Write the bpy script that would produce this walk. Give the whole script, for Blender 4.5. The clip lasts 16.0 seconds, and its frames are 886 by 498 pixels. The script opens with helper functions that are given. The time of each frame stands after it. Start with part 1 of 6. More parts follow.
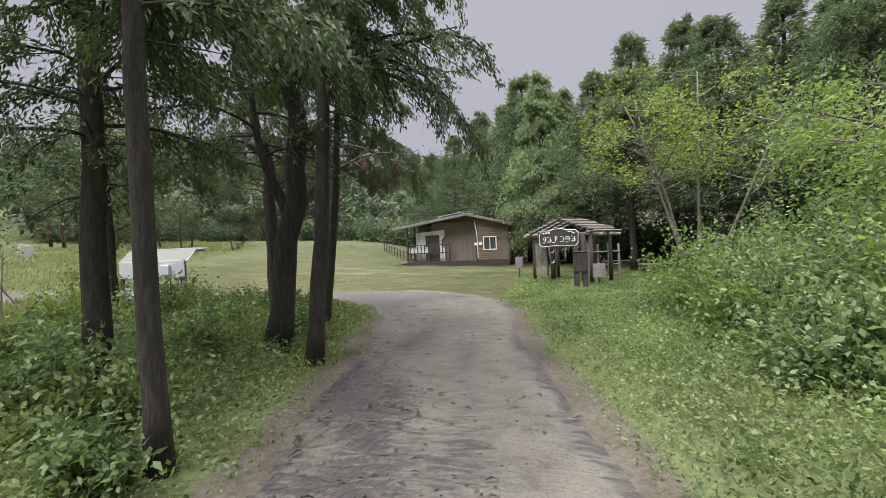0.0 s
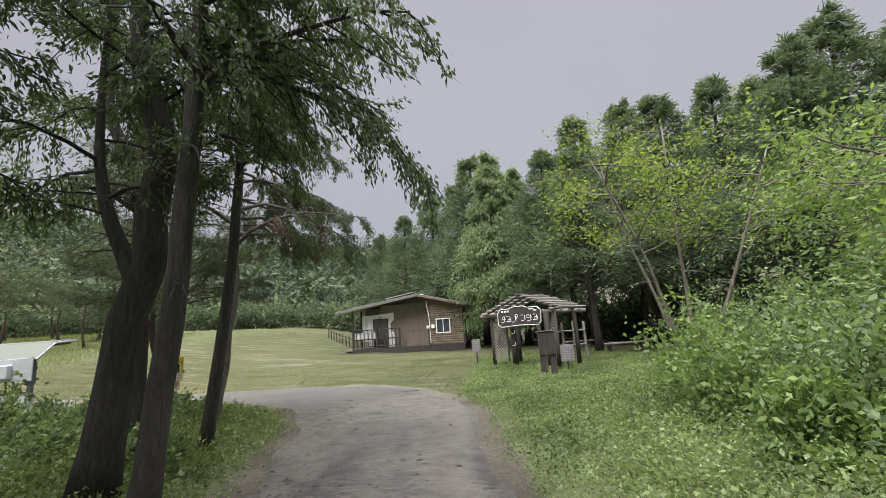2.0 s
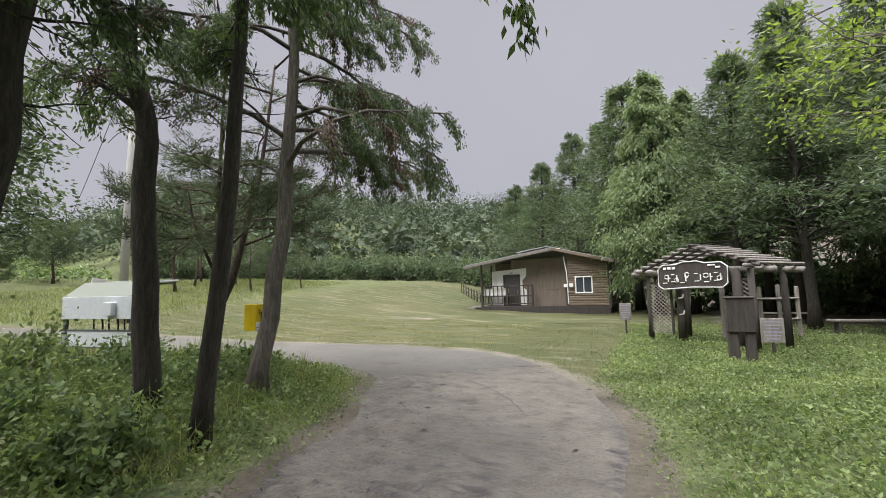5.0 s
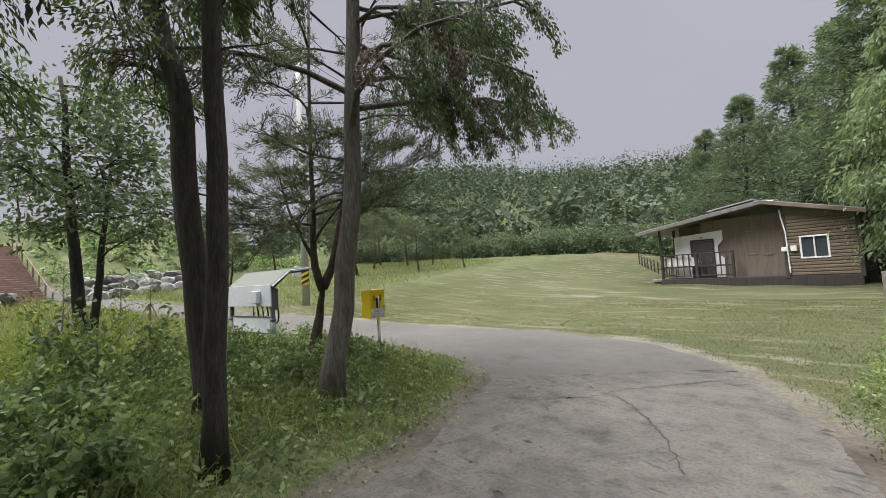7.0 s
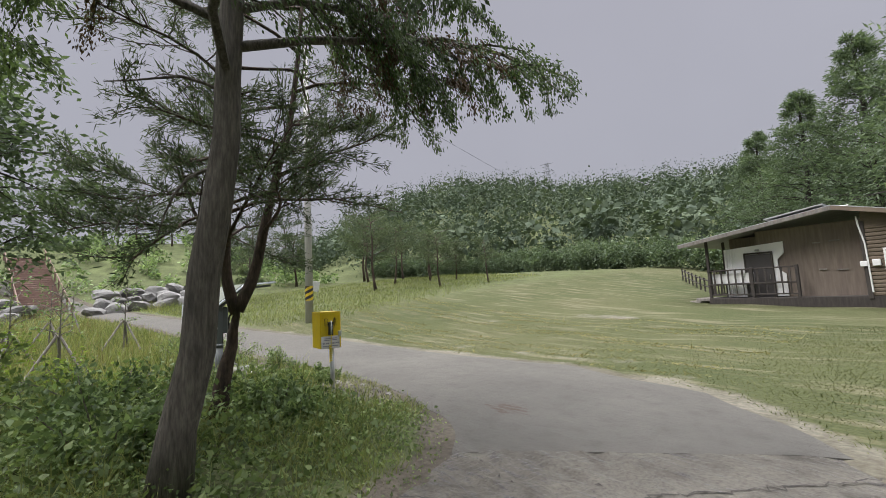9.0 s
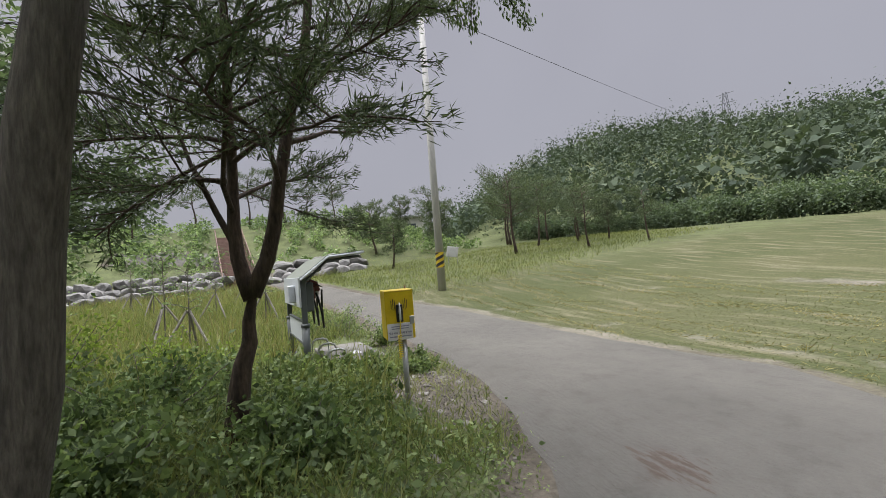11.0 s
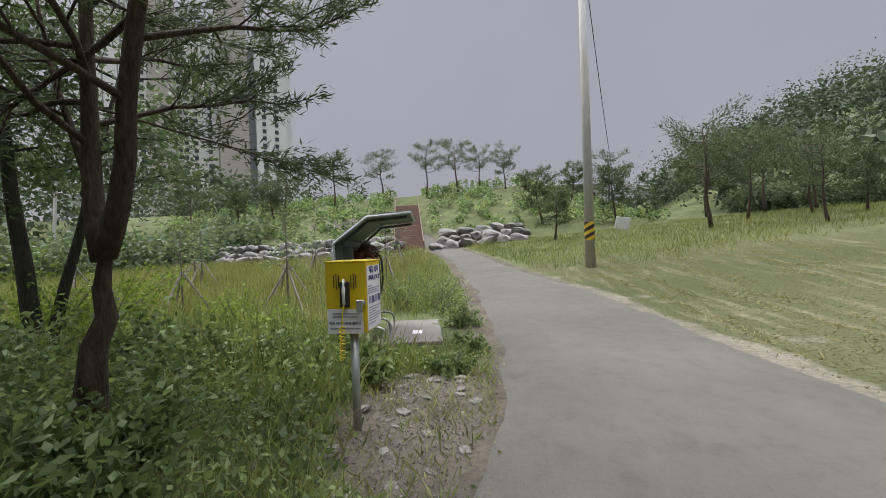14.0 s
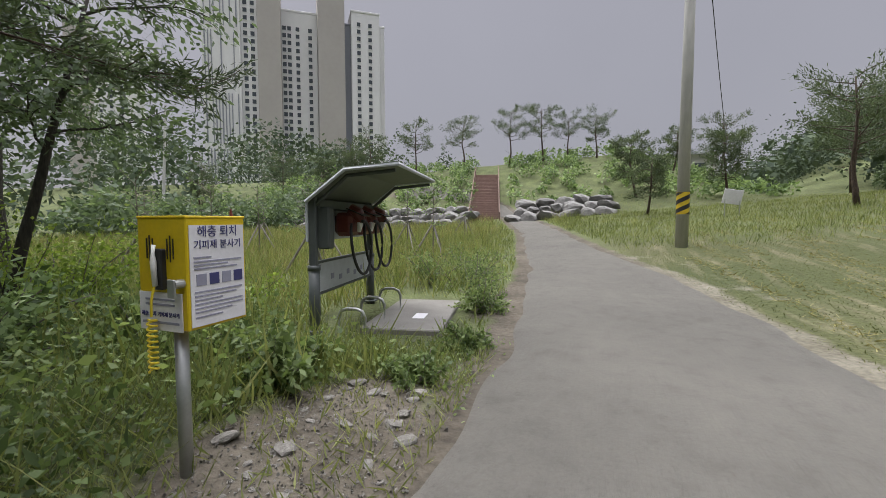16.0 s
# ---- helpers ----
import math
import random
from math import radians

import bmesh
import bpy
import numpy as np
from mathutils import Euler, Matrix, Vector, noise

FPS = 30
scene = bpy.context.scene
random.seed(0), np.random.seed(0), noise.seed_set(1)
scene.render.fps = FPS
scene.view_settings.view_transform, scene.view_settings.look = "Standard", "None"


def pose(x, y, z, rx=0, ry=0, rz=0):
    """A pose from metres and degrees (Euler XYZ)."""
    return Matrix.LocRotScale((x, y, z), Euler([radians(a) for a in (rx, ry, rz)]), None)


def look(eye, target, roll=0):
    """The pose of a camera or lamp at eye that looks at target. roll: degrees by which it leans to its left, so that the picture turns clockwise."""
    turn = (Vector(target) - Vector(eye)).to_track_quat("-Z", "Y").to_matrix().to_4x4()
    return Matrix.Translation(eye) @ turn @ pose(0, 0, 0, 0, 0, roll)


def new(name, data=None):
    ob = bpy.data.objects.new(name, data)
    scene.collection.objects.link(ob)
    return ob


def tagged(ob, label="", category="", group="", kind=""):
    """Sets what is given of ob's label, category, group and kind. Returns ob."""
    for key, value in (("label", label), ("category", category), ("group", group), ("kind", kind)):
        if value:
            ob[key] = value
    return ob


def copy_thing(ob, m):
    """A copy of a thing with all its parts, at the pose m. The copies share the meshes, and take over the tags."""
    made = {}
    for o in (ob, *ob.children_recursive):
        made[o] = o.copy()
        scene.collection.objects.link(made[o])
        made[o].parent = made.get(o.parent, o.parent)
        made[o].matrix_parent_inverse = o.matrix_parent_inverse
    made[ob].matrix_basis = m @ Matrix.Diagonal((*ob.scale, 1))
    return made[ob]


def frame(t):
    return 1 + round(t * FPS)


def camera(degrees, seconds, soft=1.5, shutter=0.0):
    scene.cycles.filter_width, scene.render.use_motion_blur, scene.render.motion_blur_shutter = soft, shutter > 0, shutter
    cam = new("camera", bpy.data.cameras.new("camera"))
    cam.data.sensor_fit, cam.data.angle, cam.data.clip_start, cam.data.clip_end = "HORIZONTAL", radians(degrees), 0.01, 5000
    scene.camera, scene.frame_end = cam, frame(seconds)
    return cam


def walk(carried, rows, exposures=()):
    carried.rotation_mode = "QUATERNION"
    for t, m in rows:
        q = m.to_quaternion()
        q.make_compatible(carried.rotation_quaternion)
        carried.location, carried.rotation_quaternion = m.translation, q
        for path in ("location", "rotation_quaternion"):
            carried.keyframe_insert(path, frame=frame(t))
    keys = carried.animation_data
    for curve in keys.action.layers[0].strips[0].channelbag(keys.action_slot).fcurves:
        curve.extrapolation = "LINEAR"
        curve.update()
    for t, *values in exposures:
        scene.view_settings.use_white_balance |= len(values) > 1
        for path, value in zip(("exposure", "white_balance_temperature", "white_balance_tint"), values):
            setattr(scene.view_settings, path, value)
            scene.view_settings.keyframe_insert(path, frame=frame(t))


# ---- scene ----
cam = camera(92.0, 16.0, 0.8)
# seconds, eye, turn to the left, tilt up, lean to the left (degrees)
PATH = [
    (0, (1.953, 1.739, 1.649), 13.89, -0.02, -2.29),
    (0.5, (1.922, 2.265, 1.630), 11.36, 0.75, -2.23),
    (1, (1.875, 2.764, 1.630), 8.61, 4.22, -3.43),
    (1.5, (1.763, 3.316, 1.606), 5.58, 7.23, -3.56),
    (2, (1.696, 3.864, 1.581), 6.98, 10.82, -3.99),
    (2.5, (1.705, 4.405, 1.573), 9.91, 6.79, -4.09),
    (3, (1.662, 4.948, 1.546), 13.32, 6.14, -3.01),
    (3.5, (1.632, 5.499, 1.531), 17.13, 5.80, -3.59),
    (4, (1.646, 6.016, 1.497), 18.73, 6.07, -2.60),
    (4.5, (1.613, 6.528, 1.488), 13.40, 5.68, -2.81),
    (5, (1.467, 7.025, 1.529), 26.15, 6.06, -1.06),
    (5.2, (1.429, 7.242, 1.542), 29.66, 6.04, -1.29),
    (7.3, (1.192, 9.360, 1.574), 50.61, 4.51, -3.63),
    (7.5, (1.143, 9.561, 1.574), 51.09, 5.94, -3.61),
    (8, (0.945, 10.096, 1.578), 53.27, 6.52, -3.11),
    (8.5, (0.663, 10.633, 1.571), 52.64, 6.95, -2.78),
    (8.7, (0.538, 10.833, 1.575), 52.57, 6.50, -2.51),
    (10.8, (-1.157, 12.702, 1.643), 71.77, 2.15, -6.58),
    (11, (-1.277, 12.828, 1.631), 73.91, 2.23, -4.53),
    (11.5, (-1.501, 13.190, 1.581), 81.07, 2.53, -4.71),
    (12, (-1.738, 13.571, 1.534), 83.92, 2.55, -3.70),
    (12.5, (-2.021, 13.942, 1.502), 85.32, 2.70, -2.98),
    (13, (-2.367, 14.304, 1.488), 89.78, 2.95, -4.41),
    (13.5, (-2.668, 14.637, 1.486), 93.22, 2.16, -4.49),
    (14, (-2.988, 14.917, 1.471), 98.50, -0.24, -1.96),
    (14.5, (-3.358, 15.179, 1.441), 100.08, -1.29, 0.77),
    (15, (-3.765, 15.399, 1.406), 106.15, -2.78, 0.75),
    (15.5, (-4.223, 15.544, 1.395), 111.27, -3.74, 0.35),
    (16, (-4.690, 15.682, 1.366), 110.30, -3.80, -0.04),
]
walk(cam, [(t, pose(*eye, 90 + tilt, 0, turn) @ pose(0, 0, 0, 0, 0, lean)) for t, eye, turn, tilt, lean in PATH],
     [(0, 0.45, 6400, 13), (5, 0.48, 6450, 13), (8, 0.32, 6350, 13), (11, 0.22, 6350, 13), (16, 0.1, 6350, 13)])


# ---- world, sun ----
world = bpy.data.worlds.new("overcast_sky")
scene.world = world
world.use_nodes = True
wn, wl = world.node_tree.nodes, world.node_tree.links
wn.clear()
w_out = wn.new("ShaderNodeOutputWorld")
w_bg = wn.new("ShaderNodeBackground")
sky = wn.new("ShaderNodeTexSky")
sky.sky_type = "NISHITA"
sky.sun_disc = False
sky.sun_elevation, sky.sun_rotation = radians(55), radians(200)
sky.dust_density = 4.0
sky_dim = wn.new("ShaderNodeMixRGB")
sky_dim.blend_type = "MULTIPLY"
sky_dim.inputs[0].default_value = 1.0
sky_dim.inputs[2].default_value = (0.07, 0.07, 0.07, 1)
# cloud layer: grey, brighter towards the zenith, softly mottled
w_co = wn.new("ShaderNodeTexCoord")
w_sep = wn.new("ShaderNodeSeparateXYZ")
w_ramp = wn.new("ShaderNodeValToRGB")
w_ramp.color_ramp.interpolation = "EASE"
e0, e1 = w_ramp.color_ramp.elements[0], w_ramp.color_ramp.elements[1]
SKY_LOW, SKY_TOP = 0.36, 7.4
e0.position, e0.color = 0.0, (SKY_LOW * 0.98, SKY_LOW * 0.985, SKY_LOW * 1.07, 1)
e1.position, e1.color = 1.0, (SKY_TOP, SKY_TOP, SKY_TOP * 1.02, 1)
e2 = w_ramp.color_ramp.elements.new(0.66)
e2.color = (SKY_LOW * 1.05, SKY_LOW * 1.05, SKY_LOW * 1.15, 1)
w_noise = wn.new("ShaderNodeTexNoise")
w_noise.inputs["Scale"].default_value = 1.6
w_noise.inputs["Detail"].default_value = 4.0
w_map = wn.new("ShaderNodeMapRange")
w_map.inputs["To Min"].default_value, w_map.inputs["To Max"].default_value = 0.88, 1.12
w_mul = wn.new("ShaderNodeMixRGB")
w_mul.blend_type = "MULTIPLY"
w_mul.inputs[0].default_value = 1.0
w_mix = wn.new("ShaderNodeMixRGB")
w_mix.inputs[0].default_value = 0.9
wl.new(w_co.outputs["Generated"], w_sep.inputs[0])
wl.new(w_sep.outputs["Z"], w_ramp.inputs[0])
wl.new(w_co.outputs["Generated"], w_noise.inputs["Vector"])
wl.new(w_noise.outputs["Fac"], w_map.inputs["Value"])
wl.new(w_ramp.outputs["Color"], w_mul.inputs[1])
wl.new(w_map.outputs["Result"], w_mul.inputs[2])
wl.new(sky.outputs[0], sky_dim.inputs[1])
wl.new(sky_dim.outputs[0], w_mix.inputs[1])
wl.new(w_mul.outputs[0], w_mix.inputs[2])
wl.new(w_mix.outputs[0], w_bg.inputs["Color"])
w_bg.inputs["Strength"].default_value = 1.0
wl.new(w_bg.outputs[0], w_out.inputs[0])

sun_data = bpy.data.lights.new("sun", "SUN")
sun_data.energy, sun_data.angle, sun_data.color = 2.2, radians(30), (1.0, 0.97, 0.91)
sun = new("sun", sun_data)
sun.matrix_world = look((0, 0, 60), (18, 38, 0))

# ---- materials ----
def nodes_of(name):
    mat = bpy.data.materials.new(name)
    mat.use_nodes = True
    return mat, mat.node_tree.nodes, mat.node_tree.links


def ramp(nt, nl, fac, stops):
    r = nt.new("ShaderNodeValToRGB")
    while len(r.color_ramp.elements) < len(stops):
        r.color_ramp.elements.new(0.5)
    for e, (p, c) in zip(r.color_ramp.elements, stops):
        e.position, e.color = p, (*c, 1)
    nl.new(fac, r.inputs[0])
    return r.outputs[0]


def tex(nt, nl, scale, detail=4.0, stretch=None, rough=0.55):
    co = nt.new("ShaderNodeTexCoord")
    n = nt.new("ShaderNodeTexNoise")
    n.inputs["Scale"].default_value, n.inputs["Detail"].default_value, n.inputs["Roughness"].default_value = scale, detail, rough
    if stretch:
        mp = nt.new("ShaderNodeMapping")
        mp.inputs["Scale"].default_value = stretch
        nl.new(co.outputs["Object"], mp.inputs[0])
        nl.new(mp.outputs[0], n.inputs["Vector"])
    else:
        nl.new(co.outputs["Object"], n.inputs["Vector"])
    return n.outputs["Fac"]


def blend(nt, nl, fac, a, b, mode="MIX"):
    m = nt.new("ShaderNodeMixRGB")
    m.blend_type = mode
    for i, v in ((0, fac), (1, a), (2, b)):
        if isinstance(v, (int, float)):
            m.inputs[i].default_value = v if i == 0 else (v, v, v, 1)
        elif isinstance(v, tuple):
            m.inputs[i].default_value = (*v, 1)
        else:
            nl.new(v, m.inputs[i])
    return m.outputs[0]


def bump(nt, nl, bsdf, height, strength, distance):
    b = nt.new("ShaderNodeBump")
    b.inputs["Strength"].default_value, b.inputs["Distance"].default_value = strength, distance
    nl.new(height, b.inputs["Height"])
    nl.new(b.outputs[0], bsdf.inputs["Normal"])


def surface(name, dark, light, scale=6.0, rough=0.8, metal=0.0, relief=0.3, depth=0.004, stretch=None, stain=0.25, pieces=0.0, fine=60.0):
    """A solid surface: two scales of noise in colour, relief, and stains; pieces: how far single objects differ."""
    mat, nt, nl = nodes_of(name)
    bs = nt["Principled BSDF"]
    n1 = tex(nt, nl, scale, 5.0, stretch)
    n2 = tex(nt, nl, fine, 3.0, stretch)
    base = ramp(nt, nl, n1, [(0.3, dark), (0.7, light)])
    g = ramp(nt, nl, n2, [(0.3, (1 - stain,) * 3), (0.7, (1, 1, 1))])
    col = blend(nt, nl, 1.0, base, g, "MULTIPLY")
    if pieces:
        info = nt.new("ShaderNodeObjectInfo")
        g2 = ramp(nt, nl, info.outputs["Random"], [(0.0, (1 - pieces,) * 3), (1.0, (1 + pieces * 0.4,) * 3)])
        col = blend(nt, nl, 1.0, col, g2, "MULTIPLY")
    nl.new(col, bs.inputs["Base Color"])
    bs.inputs["Metallic"].default_value = metal
    r = ramp(nt, nl, n1, [(0.2, (max(rough - 0.12, 0.05),) * 3), (0.8, (min(rough + 0.1, 1),) * 3)])
    nl.new(r, bs.inputs["Roughness"])
    bump(nt, nl, bs, n2, relief, depth)
    return mat


def foliage(name, stops, through_light=0.35, rough=0.55, patch=0.5, single=0.6):
    """Leaves: colour differs leaf by leaf and in patches; light passes through."""
    mat, nt, nl = nodes_of(name)
    bs = nt["Principled BSDF"]
    geo = nt.new("ShaderNodeNewGeometry")
    isl = geo.outputs["Random Per Island"]
    pos = tex(nt, nl, patch, 3.0)
    f = nt.new("ShaderNodeMath")
    f.operation = "MULTIPLY_ADD"
    f.inputs[1].default_value = single
    nl.new(isl, f.inputs[0])
    s = nt.new("ShaderNodeMath")
    s.operation = "MULTIPLY_ADD"
    s.inputs[1].default_value, s.inputs[2].default_value = 1.2 + (0.6 - single) * 1.5, -0.4 - (0.6 - single) * 0.45
    nl.new(pos, s.inputs[0])
    nl.new(s.outputs[0], f.inputs[2])
    col = ramp(nt, nl, f.outputs[0], stops)
    nl.new(col, bs.inputs["Base Color"])
    bs.inputs["Roughness"].default_value = rough
    bs.inputs["Specular IOR Level"].default_value = 0.3
    tr = nt.new("ShaderNodeBsdfTranslucent")
    nl.new(blend(nt, nl, 1.0, col, (1.25, 1.3, 0.8), "MULTIPLY"), tr.inputs["Color"])
    mx = nt.new("ShaderNodeMixShader")
    mx.inputs[0].default_value = through_light
    nl.new(bs.outputs[0], mx.inputs[1])
    nl.new(tr.outputs[0], mx.inputs[2])
    nl.new(mx.outputs[0], nt["Material Output"].inputs["Surface"])
    return mat


def plain(name, col, rough=0.5, metal=0.0):
    return surface(name, tuple(c * 0.9 for c in col), tuple(min(c * 1.06, 1) for c in col), 9.0, rough, metal, 0.08, 0.001, None, 0.08)


M_BARK = surface("dark_bark", (0.024, 0.021, 0.017), (0.078, 0.068, 0.055), 7.0, 0.95, 0, 1.0, 0.02, (3, 3, 0.5), 0.5, fine=22.0)
M_BARK_GREY = surface("grey_bark", (0.08, 0.07, 0.06), (0.21, 0.185, 0.155), 7.0, 0.95, 0, 1.0, 0.02, (3, 3, 0.45), 0.5, fine=22.0)
M_BARK_PINE = surface("pine_bark", (0.04, 0.028, 0.02), (0.13, 0.09, 0.065), 8.0, 0.95, 0, 1.0, 0.02, (2, 2, 0.6), 0.5, fine=26.0)
M_TWIG = surface("pale_twig_bark", (0.09, 0.08, 0.065), (0.22, 0.2, 0.165), 9.0, 0.9, 0, 0.5, 0.004, (2, 2, 0.6))
F_CYPRESS = foliage("cypress_fronds", [(0.1, (0.04, 0.062, 0.03)), (0.5, (0.075, 0.112, 0.05)), (0.9, (0.125, 0.17, 0.075))], 0.4)
F_DRY = foliage("dry_fronds", [(0.1, (0.05, 0.032, 0.02)), (0.9, (0.12, 0.08, 0.045))], 0.2)
F_PINE = foliage("pine_needles", [(0.1, (0.04, 0.058, 0.034)), (0.5, (0.075, 0.1, 0.056)), (0.9, (0.12, 0.15, 0.08))], 0.35)
# wood greens are lightened: some of the haze is put into the colour
F_WOOD = foliage("conifer_wood_leaves", [(0.1, (0.055, 0.08, 0.048)), (0.5, (0.1, 0.14, 0.082)), (0.9, (0.16, 0.21, 0.12))], 0.4, patch=0.35)
F_LIGHT = foliage("light_conifer_leaves", [(0.1, (0.11, 0.15, 0.08)), (0.5, (0.19, 0.255, 0.13)), (0.9, (0.27, 0.34, 0.19))], 0.4, patch=0.6)
F_YELLOW = foliage("yellow_green_leaves", [(0.1, (0.09, 0.135, 0.03)), (0.5, (0.19, 0.265, 0.055)), (0.9, (0.31, 0.385, 0.095))], 0.45)
F_BROAD = foliage("broad_leaves", [(0.1, (0.08, 0.125, 0.045)), (0.5, (0.16, 0.235, 0.075)), (0.9, (0.27, 0.35, 0.12))], 0.45)
F_SHRUB = foliage("shrub_leaves", [(0.1, (0.055, 0.088, 0.038)), (0.5, (0.155, 0.22, 0.098)), (0.9, (0.3, 0.39, 0.19))], 0.42)
# weed tones spread wide to imitate lit leaves and shaded gaps
F_WEED = foliage("weed_leaves", [(0.1, (0.055, 0.085, 0.034)), (0.5, (0.145, 0.198, 0.078)), (0.9, (0.275, 0.34, 0.148))], 0.42, patch=0.8)
F_GRASS = foliage("grass_blades", [(0.1, (0.085, 0.11, 0.035)), (0.5, (0.185, 0.215, 0.072)), (0.9, (0.3, 0.31, 0.13))], 0.35, patch=0.6)
F_MEADOW = foliage("meadow_blades", [(0.1, (0.054, 0.068, 0.024)), (0.5, (0.102, 0.113, 0.044)), (0.9, (0.172, 0.175, 0.082))], 0.3, patch=0.3)
F_STRAW = foliage("straw_blades", [(0.1, (0.13, 0.12, 0.045)), (0.5, (0.235, 0.21, 0.085)), (0.9, (0.34, 0.3, 0.14))], 0.3)
F_FAR = foliage("far_wood_leaves", [(0.1, (0.042, 0.062, 0.043)), (0.5, (0.08, 0.108, 0.07)), (0.9, (0.145, 0.18, 0.105))], 0.18, 0.85, patch=0.16, single=0.2)

M_STEEL = plain("galvanised_steel", (0.42, 0.43, 0.42), 0.45, 0.8)
M_GREENGREY = plain("dark_grey_green_paint", (0.075, 0.085, 0.085), 0.5)
M_PANEL = plain("pale_grey_panel", (0.5, 0.53, 0.56), 0.5)
M_ROOFSHEET = plain("olive_grey_sheet", (0.13, 0.145, 0.115), 0.6)
M_YELLOW = plain("yellow_enamel", (0.62, 0.45, 0.008), 0.4)
M_WHITE = plain("white_print", (0.72, 0.71, 0.74), 0.5)
M_INK = plain("navy_ink", (0.05, 0.05, 0.16), 0.6)
M_GREYINK = plain("grey_ink", (0.28, 0.28, 0.36), 0.6)
M_BLACK = plain("black_rubber", (0.018, 0.018, 0.018), 0.5)
M_RED = plain("dark_red_plastic", (0.13, 0.028, 0.022), 0.4)
M_CONC = surface("cast_concrete", (0.16, 0.15, 0.135), (0.23, 0.22, 0.2), 3.0, 0.9, 0, 0.5, 0.006, None, 0.25)
M_POLE = surface("pole_concrete", (0.42, 0.42, 0.4), (0.54, 0.53, 0.51), 3.0, 0.85, 0, 0.3, 0.004, (3, 3, 0.6), 0.15)
M_STONE = surface("boulder_stone", (0.13, 0.127, 0.12), (0.29, 0.283, 0.268), 2.0, 0.95, 0, 0.8, 0.03, None, 0.35, 0.3, 12.0)
M_LOG = surface("brown_log_siding", (0.14, 0.108, 0.078), (0.235, 0.185, 0.138), 3.0, 0.8, 0, 0.5, 0.004, (0.5, 4, 4), 0.3, 0.2)
M_DARKWOOD = surface("dark_weathered_wood", (0.04, 0.034, 0.03), (0.09, 0.078, 0.07), 4.0, 0.9, 0, 0.6, 0.006, (4, 4, 0.5), 0.35, 0.2)
M_GREYWOOD = surface("grey_weathered_wood", (0.2, 0.18, 0.16), (0.38, 0.35, 0.32), 4.0, 0.9, 0, 0.6, 0.006, (4, 4, 0.6), 0.35, 0.25)
M_BROWNWALL = surface("brown_board_wall", (0.15, 0.12, 0.098), (0.235, 0.192, 0.157), 3.0, 0.8, 0, 0.3, 0.003, (4, 4, 0.4), 0.2)
M_WHITEPAINT = surface("white_wall_paint", (0.78, 0.78, 0.77), (0.84, 0.84, 0.83), 3.0, 0.7, 0, 0.1, 0.002, None, 0.1)
M_GREYROOF = surface("grey_roof_sheet", (0.33, 0.34, 0.35), (0.46, 0.47, 0.48), 2.0, 0.6, 0.2, 0.2, 0.003, None, 0.15)
M_DOOR = plain("dark_door", (0.06, 0.055, 0.055), 0.5)
M_STEPS = surface("red_brown_steps", (0.16, 0.1, 0.08), (0.24, 0.16, 0.13), 4.0, 0.85, 0, 0.3, 0.004)
# pale and taupe facades are lightened to carry the distant haze
M_TOWERWALL = surface("pale_facade", (0.56, 0.56, 0.57), (0.64, 0.64, 0.64), 0.05, 0.8, 0, 0.05, 0.01, None, 0.05, fine=0.6)
M_TOWERTAUPE = surface("taupe_facade", (0.33, 0.31, 0.29), (0.38, 0.36, 0.335), 0.05, 0.8, 0, 0.05, 0.01, None, 0.05, fine=0.6)
M_TOWERBLUE = surface("blue_grey_facade", (0.2, 0.215, 0.25), (0.24, 0.25, 0.285), 0.05, 0.8, 0, 0.05, 0.01, None, 0.05, fine=0.6)
M_FARWALL = surface("beige_far_wall", (0.4, 0.39, 0.36), (0.48, 0.47, 0.44), 0.3, 0.8, 0, 0.05, 0.01, None, 0.05)


def glass(name, tint=(0.05, 0.06, 0.07)):
    mat, nt, nl = nodes_of(name)
    bs = nt["Principled BSDF"]
    bs.inputs["Base Color"].default_value = (*tint, 1)
    bs.inputs["Roughness"].default_value = 0.08
    bs.inputs["IOR"].default_value = 1.5
    return mat


M_GLASS = glass("window_glass")


